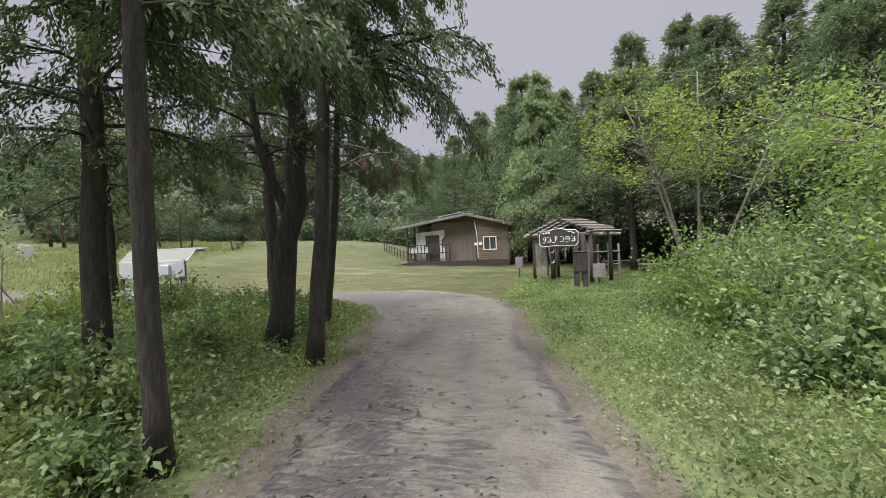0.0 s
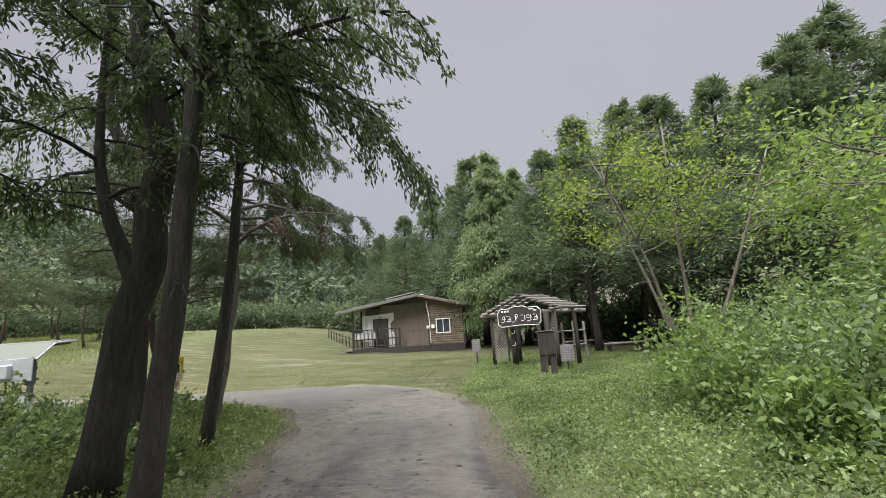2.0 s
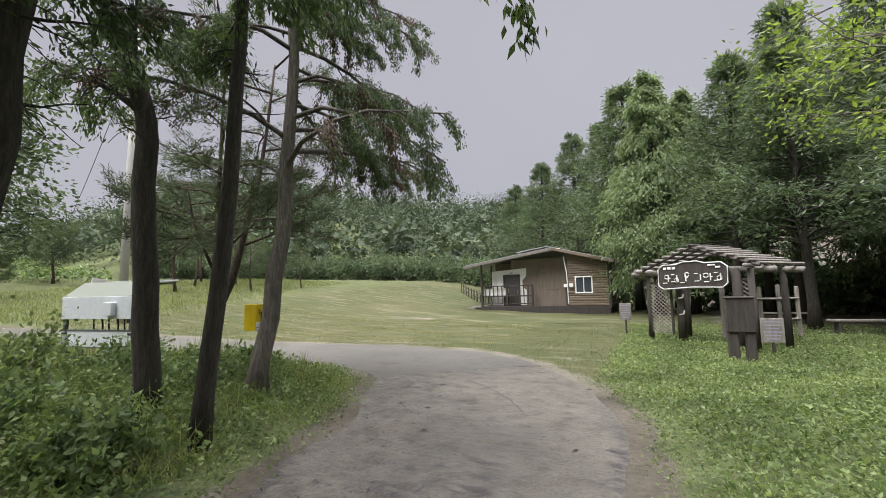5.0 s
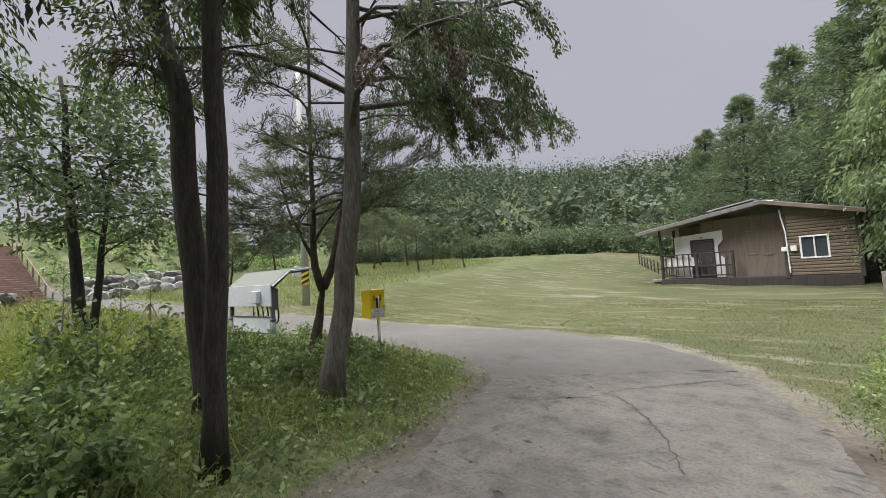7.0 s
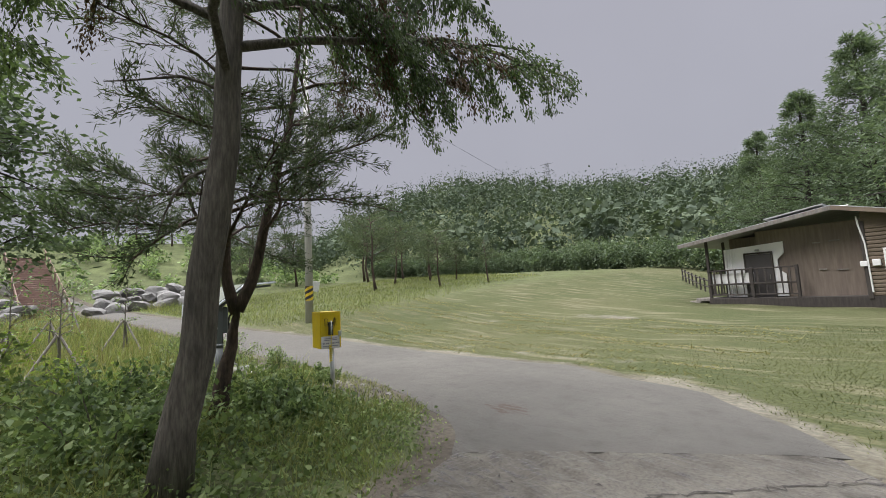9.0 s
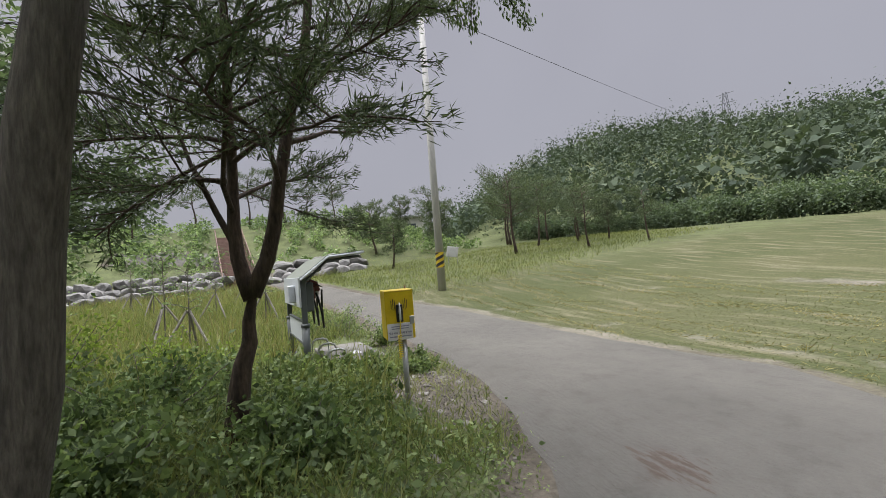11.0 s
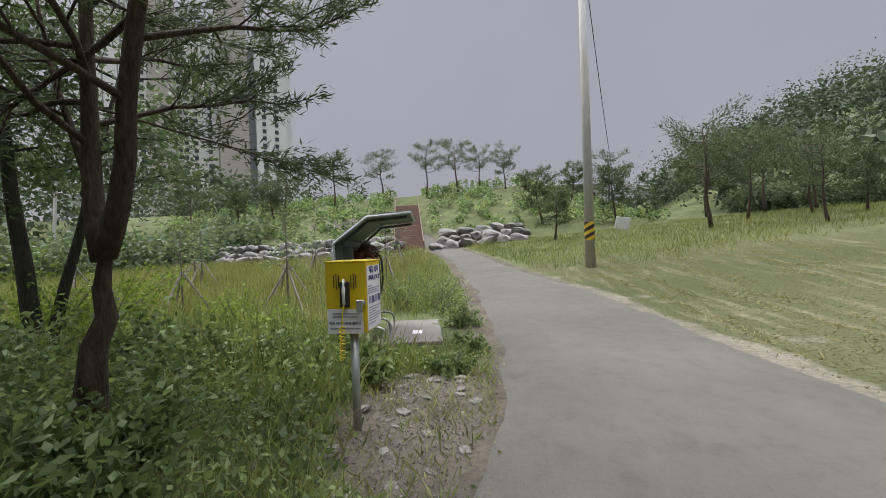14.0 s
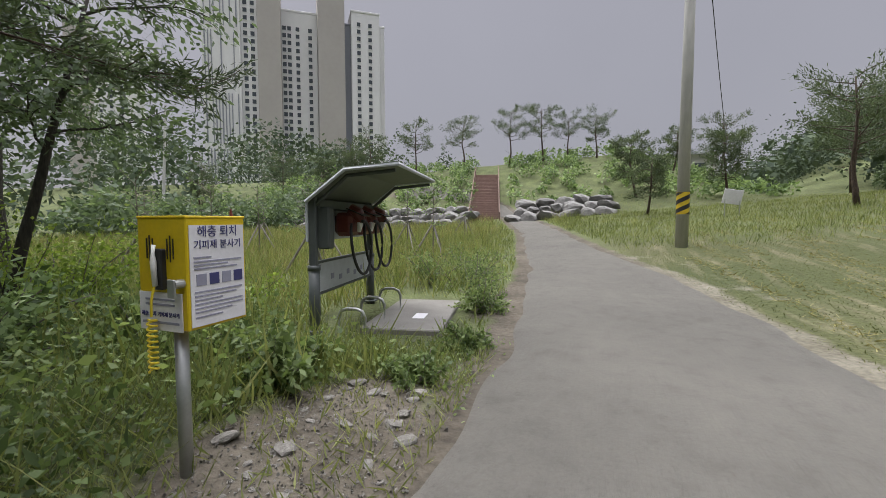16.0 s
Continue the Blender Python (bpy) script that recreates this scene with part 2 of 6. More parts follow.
def ground_material():
    """Soil and turf. Attributes: mown (meadow), dirt (bare soil)."""
    mat, nt, nl = nodes_of("meadow_and_soil")
    bs = nt["Principled BSDF"]
    a1, a2 = nt.new("ShaderNodeAttribute"), nt.new("ShaderNodeAttribute")
    a1.attribute_name, a2.attribute_name = "mown", "dirt"
    big = tex(nt, nl, 0.12, 4.0)
    mid = tex(nt, nl, 0.9, 5.0)
    fine = tex(nt, nl, 14.0, 4.0)
    rows = tex(nt, nl, 1.1, 5.0, (0.35, 2.6, 1.0))
    litter = ramp(nt, nl, mid, [(0.3, (0.07, 0.08, 0.038)), (0.7, (0.14, 0.165, 0.07))])
    turf = ramp(nt, nl, big, [(0.3, (0.06, 0.073, 0.03)), (0.5, (0.078, 0.087, 0.037)), (0.7, (0.106, 0.106, 0.053))])
    straw = ramp(nt, nl, rows, [(0.52, (0, 0, 0)), (0.68, (1, 1, 1))])
    turf = blend(nt, nl, blend(nt, nl, 1.0, straw, 0.8, "MULTIPLY"), turf, (0.185, 0.168, 0.108))
    col = blend(nt, nl, a1.outputs["Fac"], litter, turf)
    # dark soil: brown litter, plus canopy shade put into the colour
    soil = ramp(nt, nl, mid, [(0.3, (0.062, 0.053, 0.042)), (0.7, (0.15, 0.132, 0.104))])
    pale = ramp(nt, nl, mid, [(0.3, (0.115, 0.105, 0.075)), (0.7, (0.215, 0.2, 0.158))])
    soil = blend(nt, nl, a1.outputs["Fac"], soil, pale)
    edge = nt.new("ShaderNodeMath")
    edge.operation = "MULTIPLY_ADD"
    edge.inputs[1].default_value = 0.9
    nl.new(mid, edge.inputs[0])
    off = nt.new("ShaderNodeMath")
    off.operation = "ADD"
    off.inputs[1].default_value = -0.47
    nl.new(a2.outputs["Fac"], off.inputs[0])
    nl.new(off.outputs[0], edge.inputs[2])
    bare = ramp(nt, nl, edge.outputs[0], [(0.42, (0, 0, 0)), (0.58, (1, 1, 1))])
    col = blend(nt, nl, bare, col, soil)
    g = ramp(nt, nl, fine, [(0.25, (0.55, 0.55, 0.55)), (0.75, (1.15, 1.15, 1.15))])
    nl.new(blend(nt, nl, 1.0, col, g, "MULTIPLY"), bs.inputs["Base Color"])
    bs.inputs["Roughness"].default_value = 0.95
    bs.inputs["Specular IOR Level"].default_value = 0.15
    bump(nt, nl, bs, fine, 0.9, 0.04)
    return mat


def road_material(name, dark, light, mud, wet, spot=0.4, grit=1.0):
    """Worn concrete or asphalt; attribute wear: where mud and water lie in the wheel ruts."""
    mat, nt, nl = nodes_of(name)
    bs = nt["Principled BSDF"]
    at = nt.new("ShaderNodeAttribute")
    at.attribute_name = "wear"
    big, mid, fine = tex(nt, nl, 0.5, 5.0), tex(nt, nl, 3.5, 6.0, None, 0.65), tex(nt, nl, 32.0, 4.0, None, 0.7)
    ribs = tex(nt, nl, 7.0, 5.0, (0.5, 2.6, 1.0), 0.72)
    base = ramp(nt, nl, big, [(0.3, dark), (0.7, light)])
    spots = ramp(nt, nl, mid, [(0.3, (1 - spot, 1 - spot * 1.03, 1 - spot * 1.06)), (0.48, (1, 1, 1)), (0.7, (1 + spot * 0.5, 1 + spot * 0.48, 1 + spot * 0.4))])
    base = blend(nt, nl, 1.0, base, spots, "MULTIPLY")
    f = nt.new("ShaderNodeMath")
    f.operation = "MULTIPLY_ADD"
    f.inputs[1].default_value = 2.4
    nl.new(ribs, f.inputs[0])
    o = nt.new("ShaderNodeMath")
    o.operation = "ADD"
    o.inputs[1].default_value = -1.4
    nl.new(at.outputs["Fac"], o.inputs[0])
    nl.new(o.outputs[0], f.inputs[2])
    m = ramp(nt, nl, f.outputs[0], [(0.34, (0, 0, 0)), (0.52, (1, 1, 1))])
    col = blend(nt, nl, m, base, mud)
    g = ramp(nt, nl, fine, [(0.3, (1 - 0.4 * grit,) * 3), (0.5, (0.98, 0.98, 0.98)), (0.75, (1 + 0.15 * grit,) * 3)])
    nl.new(blend(nt, nl, 1.0, col, g, "MULTIPLY"), bs.inputs["Base Color"])
    r = ramp(nt, nl, f.outputs[0], [(0.15, (0.9, 0.9, 0.9)), (0.6, (wet, wet, wet))])
    nl.new(r, bs.inputs["Roughness"])
    h = nt.new("ShaderNodeMixRGB")
    h.inputs[0].default_value = 0.3
    nl.new(ribs, h.inputs[1])
    nl.new(fine, h.inputs[2])
    bs.inputs["Specular IOR Level"].default_value = 0.25
    bump(nt, nl, bs, h.outputs[0], 0.85, 0.045)
    return mat


M_GROUND = ground_material()
M_TRACK = road_material("muddy_concrete_track", (0.09, 0.083, 0.07), (0.155, 0.144, 0.121), (0.058, 0.052, 0.05), 0.3)
M_ROAD = road_material("smooth_grey_road", (0.09, 0.086, 0.076), (0.117, 0.111, 0.098), (0.075, 0.057, 0.046), 0.8, 0.16, 0.3)

# ---- mesh helpers ----
class Shape:
    """Vertices and faces of one part, gathered piece by piece."""

    def __init__(self):
        self.v, self.f, self.n = [], [], 0

    def add(self, verts, faces):
        verts = np.asarray(verts, float)
        self.v.append(verts)
        self.f.extend([tuple(int(i) + self.n for i in face) for face in faces])
        self.n += len(verts)
        return self

    def block(self, centre, size, turn=None, b=0.0):
        """A box with chamfered edges; turn: a 3 x 3 or Euler degrees (x, y, z)."""
        h = np.array(size, float) / 2
        b = min(b, 0.45 * 2 * h.min())
        if turn is None:
            r = np.eye(3)
        elif isinstance(turn, (int, float)):
            r = np.array(Euler((0, 0, radians(turn))).to_matrix())
        else:
            r = np.array(Euler([radians(a) for a in turn]).to_matrix())
        if b <= 0:
            v = np.array([(x, y, z) for x in (-1, 1) for y in (-1, 1) for z in (-1, 1)]) * h
            f = [(0, 1, 3, 2), (4, 6, 7, 5), (0, 4, 5, 1), (2, 3, 7, 6), (0, 2, 6, 4), (1, 5, 7, 3)]
            return self.add(v @ r.T + np.array(centre), f)
        v, at = [], {}
        for sx in (-1, 1):
            for sy in (-1, 1):
                for sz in (-1, 1):
                    s = np.array((sx, sy, sz))
                    for ax in range(3):
                        p = s * (h - b)
                        p[ax] = s[ax] * h[ax]
                        at[(sx, sy, sz, ax)] = len(v)
                        v.append(p)
        f = []
        for ax in range(3):
            o = [a for a in range(3) if a != ax]
            for s in (-1, 1):
                q = []
                for a, c in ((-1, -1), (1, -1), (1, 1), (-1, 1)):
                    k = [0, 0, 0]
                    k[ax], k[o[0]], k[o[1]] = s, a, c
                    q.append(at[(*k, ax)])
                f.append(q)
            for a in (-1, 1):
                for c in (-1, 1):
                    k0, k1 = [0, 0, 0], [0, 0, 0]
                    k0[ax], k1[ax] = -1, 1
                    for k in (k0, k1):
                        k[o[0]], k[o[1]] = a, c
                    f.append([at[(*k0, o[0])], at[(*k1, o[0])], at[(*k1, o[1])], at[(*k0, o[1])]])
        for sx in (-1, 1):
            for sy in (-1, 1):
                for sz in (-1, 1):
                    f.append([at[(sx, sy, sz, a)] for a in range(3)])
        return self.add(np.array(v) @ r.T + np.array(centre), f)

    def tube(self, path, radii, sides=8, closed=False, caps=True):
        """A round bar along a path."""
        p = np.asarray(path, float)
        n = len(p)
        rad = np.full(n, radii, float) if np.isscalar(radii) else np.asarray(radii, float)
        t = np.gradient(p, axis=0)
        if closed:
            t = np.roll(p, -1, 0) - np.roll(p, 1, 0)
        t /= np.linalg.norm(t, axis=1)[:, None] + 1e-9
        ref = np.array((0.0, 0.0, 1.0)) if abs(t[:, 2]).mean() < 0.8 else np.array((1.0, 0.0, 0.0))
        u = np.cross(t, ref)
        u /= np.linalg.norm(u, axis=1)[:, None] + 1e-9
        w = np.cross(t, u)
        a = np.arange(sides) * 2 * np.pi / sides
        ring = p[:, None] + rad[:, None, None] * (np.cos(a)[None, :, None] * u[:, None] + np.sin(a)[None, :, None] * w[:, None])
        f = []
        m = n if closed else n - 1
        for i in range(m):
            j = (i + 1) % n
            for k in range(sides):
                l = (k + 1) % sides
                f.append((i * sides + k, i * sides + l, j * sides + l, j * sides + k))
        if caps and not closed:
            f.append(tuple(range(sides))[::-1])
            f.append(tuple((n - 1) * sides + k for k in range(sides)))
        return self.add(ring.reshape(-1, 3), f)

    def plate(self, outline, thickness):
        """A flat plate: outline points in 3D in one plane, thickened along its normal."""
        o = np.asarray(outline, float)
        n = np.cross(o[1] - o[0], o[2] - o[1])
        n /= np.linalg.norm(n)
        k = len(o)
        v = np.vstack([o, o + n * thickness])
        f = [tuple(range(k))[::-1], tuple(range(k, 2 * k))] + [(i, (i + 1) % k, (i + 1) % k + k, i + k) for i in range(k)]
        return self.add(v, f)


def mesh_of(name, shape, mat, smooth=False):
    me = bpy.data.meshes.new(name)
    me.from_pydata(np.vstack(shape.v).tolist(), [], shape.f)
    me.materials.append(mat)
    if smooth:
        me.shade_smooth()
    me.update()
    return me


def quads_mesh(name, verts, mat):
    """A mesh of separate quads, four vertices each."""
    n = len(verts) // 4
    me = bpy.data.meshes.new(name)
    me.vertices.add(4 * n)
    me.vertices.foreach_set("co", np.asarray(verts, np.float32).ravel())
    me.loops.add(4 * n)
    me.loops.foreach_set("vertex_index", np.arange(4 * n, dtype=np.int32))
    me.polygons.add(n)
    me.polygons.foreach_set("loop_start", np.arange(0, 4 * n, 4, dtype=np.int32))
    me.polygons.foreach_set("loop_total", np.full(n, 4, np.int32))
    me.materials.append(mat)
    me.update(calc_edges=True)
    return me


def part(name, shape, mat, parent=None, label="", smooth=False):
    ob = new(name, mesh_of(name, shape, mat, smooth) if isinstance(shape, Shape) else shape)
    ob.parent = parent
    return tagged(ob, label)


def thing(name, label, category, at=(0, 0, 0), turn=0.0, group="", kind=""):
    ob = new(name)
    ob.matrix_basis = pose(*at, 0, 0, turn)
    return tagged(ob, label, category, group, kind)


# ---- terrain ----
def ss(t):
    t = np.clip(t, 0, 1)
    return t * t * (3 - 2 * t)


LEFT_EDGE = [(2.3, -14), (1.0, -3), (-0.25, 4.5), (-0.7, 6.2), (-1.2, 8.4), (-1.65, 10.0), (-2.1, 11.3), (-2.6, 12.5), (-3.3, 13.7), (-4.4, 14.4), (-6.6, 14.85), (-8.3, 14.75), (-10.8, 14.6), (-16.5, 13.8), (-28, 11.6), (-40, 8.2), (-46, 3), (-48, -6)]
RIGHT_EDGE = [(5.0, -14), (3.6, -3), (2.5, 4.6), (2.2, 6.1), (1.7, 8.4), (1.3, 10.2), (1.2, 11.6), (0.95, 13.0), (0.5, 14.2), (-0.7, 16.2), (-2.5, 17.8), (-5.5, 18.4), (-8.9, 17.9), (-10.8, 17.8), (-14.9, 17.2), (-20.1, 15.6), (-30, 13.2), (-37, 11.2), (-44, 7.4), (-49, 3), (-51.5, -6)]
ROAD_POLY = np.array(LEFT_EDGE + RIGHT_EDGE[::-1], float)


def road_distance(x, y):
    """Metres from the road's edge, minus inside."""
    p = np.stack([np.ravel(x), np.ravel(y)], 1).astype(float)
    best = np.full(len(p), 1e9)
    inside = np.zeros(len(p), bool)
    a = ROAD_POLY
    b = np.roll(a, -1, 0)
    for (x0, y0), (x1, y1) in zip(a, b):
        d = np.array((x1 - x0, y1 - y0))
        t = np.clip(((p - (x0, y0)) @ d) / (d @ d), 0, 1)
        best = np.minimum(best, np.hypot(p[:, 0] - x0 - t * d[0], p[:, 1] - y0 - t * d[1]))
        cross = ((y0 > p[:, 1]) != (y1 > p[:, 1])) & (p[:, 0] < (x1 - x0) * (p[:, 1] - y0) / (y1 - y0 + 1e-12) + x0)
        inside ^= cross
    return np.where(inside, -best, best).reshape(np.shape(x))


def hills(x, y):
    """The land's broad shape."""
    x, y = np.asarray(x, float), np.asarray(y, float)
    z = 0.018 * np.clip(y - 19, 0, 16)
    u = (x + 5) * -0.66 + (y - 19) * 0.75
    z = z + 2.8 * ss(u / 45) * ss((2 - x) / 25)
    z = z + 0.022 * np.clip(-x - 12, 0, 26)
    # terrace in the west with the boulder wall before it
    w = ss((-x - 37 - 0.12 * (y - 8)) / 26) * ss((34 - y) / 18)
    z = z + 6.6 * w
    # wooded hill in the north-west, running on as a ridge to the north
    d, az = np.hypot(x + 1, y - 12), np.degrees(np.arctan2(x + 1, y - 12))
    rise = np.interp(az, [-90, -80, -72, -66, -60, -55, -50, -44, -38, -30, -20, 0, 30, 60], [0, 1, 4.6, 8.4, 11.8, 13.4, 13.9, 13.5, 12.2, 11.4, 11.2, 11.2, 9, 0])
    top = np.clip(150 * np.tan(np.radians(rise)) - 7.0, 0, None)
    climb = np.clip((d - 60) / 90, 0, 1)
    z = z + top * (0.55 * climb + 0.45 * ss(climb)) * (1 - 0.5 * ss((d - 170) / 200))
    # low hills elsewhere close the place
    z = z + 30 * ss((np.hypot(x, y - 10) - 220) / 200) * ss((x + 200) / 200)
    return z


def land(x, y):
    """Height of the ground sheet."""
    x, y = np.asarray(x, float), np.asarray(y, float)
    d = road_distance(x, y)
    bank = 0.15 * ss((d - 0.3) / 1.8) * ss((14.9 - y) / 1.6) * ss((x + 8.5) / 2.0)
    lump = 0.05 * np.sin(x * 1.3 + 0.7 * y) * np.sin(0.9 * y - 0.4 * x) * ss((d - 0.5) / 2)
    return hills(x, y) + np.where(d < -0.3, -0.03, 0.0) + bank + lump


def sheet(name, xs, ys, mat):
    gx, gy = np.meshgrid(xs, ys)
    gz = land(gx, gy)
    v = np.stack([gx, gy, gz], 2).reshape(-1, 3)
    nx, ny = len(xs), len(ys)
    i = (np.arange(ny - 1)[:, None] * nx + np.arange(nx - 1)[None]).ravel()
    f = np.stack([i, i + 1, i + nx + 1, i + nx], 1)
    me = bpy.data.meshes.new(name)
    me.from_pydata(v.tolist(), [], f.tolist())
    me.materials.append(mat)
    me.shade_smooth()
    d = road_distance(gx, gy).ravel()
    x, y = v[:, 0], v[:, 1]
    far_side = ss((y - np.interp(x, [-60, -40, -20, -5, 0, 3, 60], [14, 11.5, 15.5, 17.6, 14, 13, 10])) / 1.2) * ss((9 - x) / 4) * ss((62 - y) / 12) * (0.35 + 0.65 * ss((x + 25) / 5)) * ss((x + 50) / 9)
    mown = np.clip(far_side, 0, 1)
    dirt = np.clip(ss((0.75 - d) / 0.75), 0, 1) * np.where(y < 16, 0.85, 0.8)
    pit = np.exp(-((x + 6.6) / 1.6) ** 2 - ((y - 14.1) / 0.75) ** 2) * 1.0
    pit = np.maximum(pit, 0.85 * np.exp(-((x + 11.5) / 2.2) ** 2 - ((y - 14.1) / 0.4) ** 2))
    shade_floor = ss((x - 1.5) / 4) * ss((y - 21) / 5) * 0.75
    bald = 0.62 * np.exp(-((x + 10) / 3.0) ** 2 - ((y - 27) / 1.1) ** 2)
    bald = np.maximum(bald, 0.6 * np.exp(-((x + 14) / 3.0) ** 2 - ((y - 23.5) / 0.8) ** 2))
    verge = 0.4 * np.exp(-((d - 0.9) / 0.9) ** 2) * ss((y - 14.5) / 2) * ss((x + 24) / 6) * (y > 15)
    dirt = np.clip(np.maximum.reduce([dirt, pit, shade_floor, bald, verge]), 0, 1)
    for key, val in (("mown", mown), ("dirt", dirt)):
        at = me.attributes.new(key, "FLOAT", "POINT")
        at.data.foreach_set("value", val.astype(np.float32))
    return tagged(new(name, me), "grassy ground with bare soil beside the road", "ground", kind="structure")


xs = np.concatenate([[-900, -600, -400, -300], np.arange(-240, -60, 6), np.arange(-60, -22, 1.0), np.arange(-22, 9, 0.25), np.arange(9, 40, 1.0), np.arange(40, 200, 8), [200, 300, 450, 700, 900]])
ys = np.concatenate([[-900, -500, -300, -150, -80, -50], np.arange(-30, -4, 2.0), np.arange(-4, 22, 0.25), np.arange(22, 60, 1.0), np.arange(60, 280, 6), [280, 330, 400, 500, 700, 900]])
ground = sheet("ground", xs, ys, M_GROUND)


def road_strip(name, left, right, mat, label, across=14, step=0.35, rough=0.0):
    """A ribbon between two edges, laid on the land, with a worn thick rim."""
    l, r = np.array(left, float), np.array(right, float)

    def even(p, n):
        s = np.concatenate([[0], np.cumsum(np.hypot(*np.diff(p, axis=0).T))])
        q = np.linspace(0, s[-1], n)
        return np.stack([np.interp(q, s, p[:, 0]), np.interp(q, s, p[:, 1])], 1)

    n = int(max(np.hypot(*np.diff(l, axis=0).T).sum(), np.hypot(*np.diff(r, axis=0).T).sum()) / step)
    l, r = even(l, n), even(r, n)
    wob = np.array([noise.noise((i * step * 0.66, 5.0, 0.0)) for i in range(n)])[:, None]
    wob2 = np.array([noise.noise((i * step * 0.66, 9.0, 3.0)) for i in range(n)])[:, None]
    dirn = (r - l) / np.linalg.norm(r - l, axis=1)[:, None]
    l, r = l + dirn * (0.06 + 0.2 * wob), r - dirn * (0.06 + 0.2 * wob2)
    s = np.linspace(0, 1, across)
    g = l[:, None] * (1 - s)[None, :, None] + r[:, None] * s[None, :, None]
    z = hills(g[..., 0], g[..., 1]) + 0.003 + 0.031 * np.minimum(1, 9 * s * (1 - s))[None]
    if rough:
        depth = (np.exp(-((s - 0.2) / 0.2) ** 2) + 0.35)[None]
        lumps = np.array([[noise.noise((a * 2.2, b * 6.5, 0.0)) + 0.6 * noise.noise((a * 6, b * 17, 4.0)) for a, b in row] for row in g])
        z = z + rough * depth * lumps
    top = np.dstack([g, z])
    low = top.copy()
    low[..., 2] -= 0.09
    v = np.vstack([top.reshape(-1, 3), low[:, 0], low[:, -1], low[0], low[-1]])
    i = (np.arange(n - 1)[:, None] * across + np.arange(across - 1)[None]).ravel()
    f = np.stack([i, i + 1, i + across + 1, i + across], 1).tolist()
    b = n * across
    for k in range(n - 1):
        f.append((k * across, (k + 1) * across, b + k + 1, b + k))
        f.append((k * across + across - 1, b + n + k, b + n + k + 1, (k + 1) * across + across - 1))
    for k in range(across - 1):
        f.append((k, b + 2 * n + k, b + 2 * n + k + 1, k + 1))
        f.append(((n - 1) * across + k, (n - 1) * across + k + 1, b + 2 * n + across + k + 1, b + 2 * n + across + k))
    me = bpy.data.meshes.new(name)
    me.from_pydata(v.tolist(), [], f)
    me.materials.append(mat)
    return me, s, n, across


# the concrete track, up to the road it meets
J_L, J_R = (-3.3, 13.7), (-0.7, 16.2)
me, s, n, k = road_strip("road", LEFT_EDGE[:9], RIGHT_EDGE[:10], M_TRACK, "", 56, 0.06, 0.034)
ruts = np.exp(-((s - 0.2) / 0.27) ** 4) * 0.5 + np.exp(-((s - 0.6) / 0.1) ** 2) * 0.36 + np.exp(-((s - 1.0) / 0.09) ** 2) * 0.6 + np.exp(-(s / 0.05) ** 2) * 0.35
along = np.linspace(0, 1, n)[:, None]
wear = ruts[None] * np.clip(1.1 - 1.0 * ss((along - 0.7) / 0.3), 0.35, 1) + 0.26
blot = np.array([[0.95 + 0.6 * noise.noise((a * 1.1, b * 0.5, 2.0)) for a in np.linspace(0, 2.8, k)] for b in np.linspace(0, 31, n)])
wear = wear * np.clip(blot, 0.25, 1.25)
val = np.concatenate([wear.ravel(), np.full(2 * n + 2 * k, 0.4)])
me.attributes.new("wear", "FLOAT", "POINT").data.foreach_set("value", val.astype(np.float32))
tagged(new("road", me), "worn muddy concrete track with wet wheel ruts", "road", kind="structure")
me, s, n, k = road_strip("road", LEFT_EDGE[8:], RIGHT_EDGE[9:], M_ROAD, "", 24, 0.2)
gy = np.array([v.co[:2] for v in me.vertices])
spot = 0.75 * np.exp(-((gy[:, 0] + 3.9) / 0.45) ** 2 - ((gy[:, 1] - 15.2) / 0.3) ** 2)
me.attributes.new("wear", "FLOAT", "POINT").data.foreach_set("value", (spot + 0.05).astype(np.float32))
tagged(new("road", me), "smooth grey farm road with a brown stain", "road", kind="structure")

# ---- trees ----
def unit(v):
    v = np.asarray(v, float)
    return v / (np.linalg.norm(v, axis=-1, keepdims=True) + 1e-9)


def leaf_quads(rng, at, along, length, width, fold=0.15):
    """One kite-shaped leaf for each place, pointing along, turned at random about it."""
    n = len(at)
    d = unit(along)
    side = unit(np.cross(d, unit(rng.normal(size=(n, 3)))))
    nor = np.cross(side, d)
    l = length * rng.uniform(0.6, 1.3, (n, 1))
    w = width * rng.uniform(0.7, 1.3, (n, 1))
    tip = at + d * l
    a = at + d * l * 0.42 + side * w * 0.5 + nor * w * fold
    b = at + d * l * 0.42 - side * w * 0.5 + nor * w * fold
    return np.stack([at, a, tip, b], 1).reshape(-1, 3)


def limb(rng, start, direction, length, sag, wander, n=6):
    """A limb's line: starts along direction, sags and wanders."""
    p = [np.array(start, float)]
    d = unit(direction)
    for i in range(n - 1):
        d = unit(d + np.array((0, 0, -sag)) / n + rng.normal(size=3) * wander / n)
        p.append(p[-1] + d * length / (n - 1))
    return np.array(p)


def along(path, t):
    s = t * (len(path) - 1)
    i = min(int(s), len(path) - 2)
    return path[i] + (path[i + 1] - path[i]) * (s - i), unit(path[i + 1] - path[i])


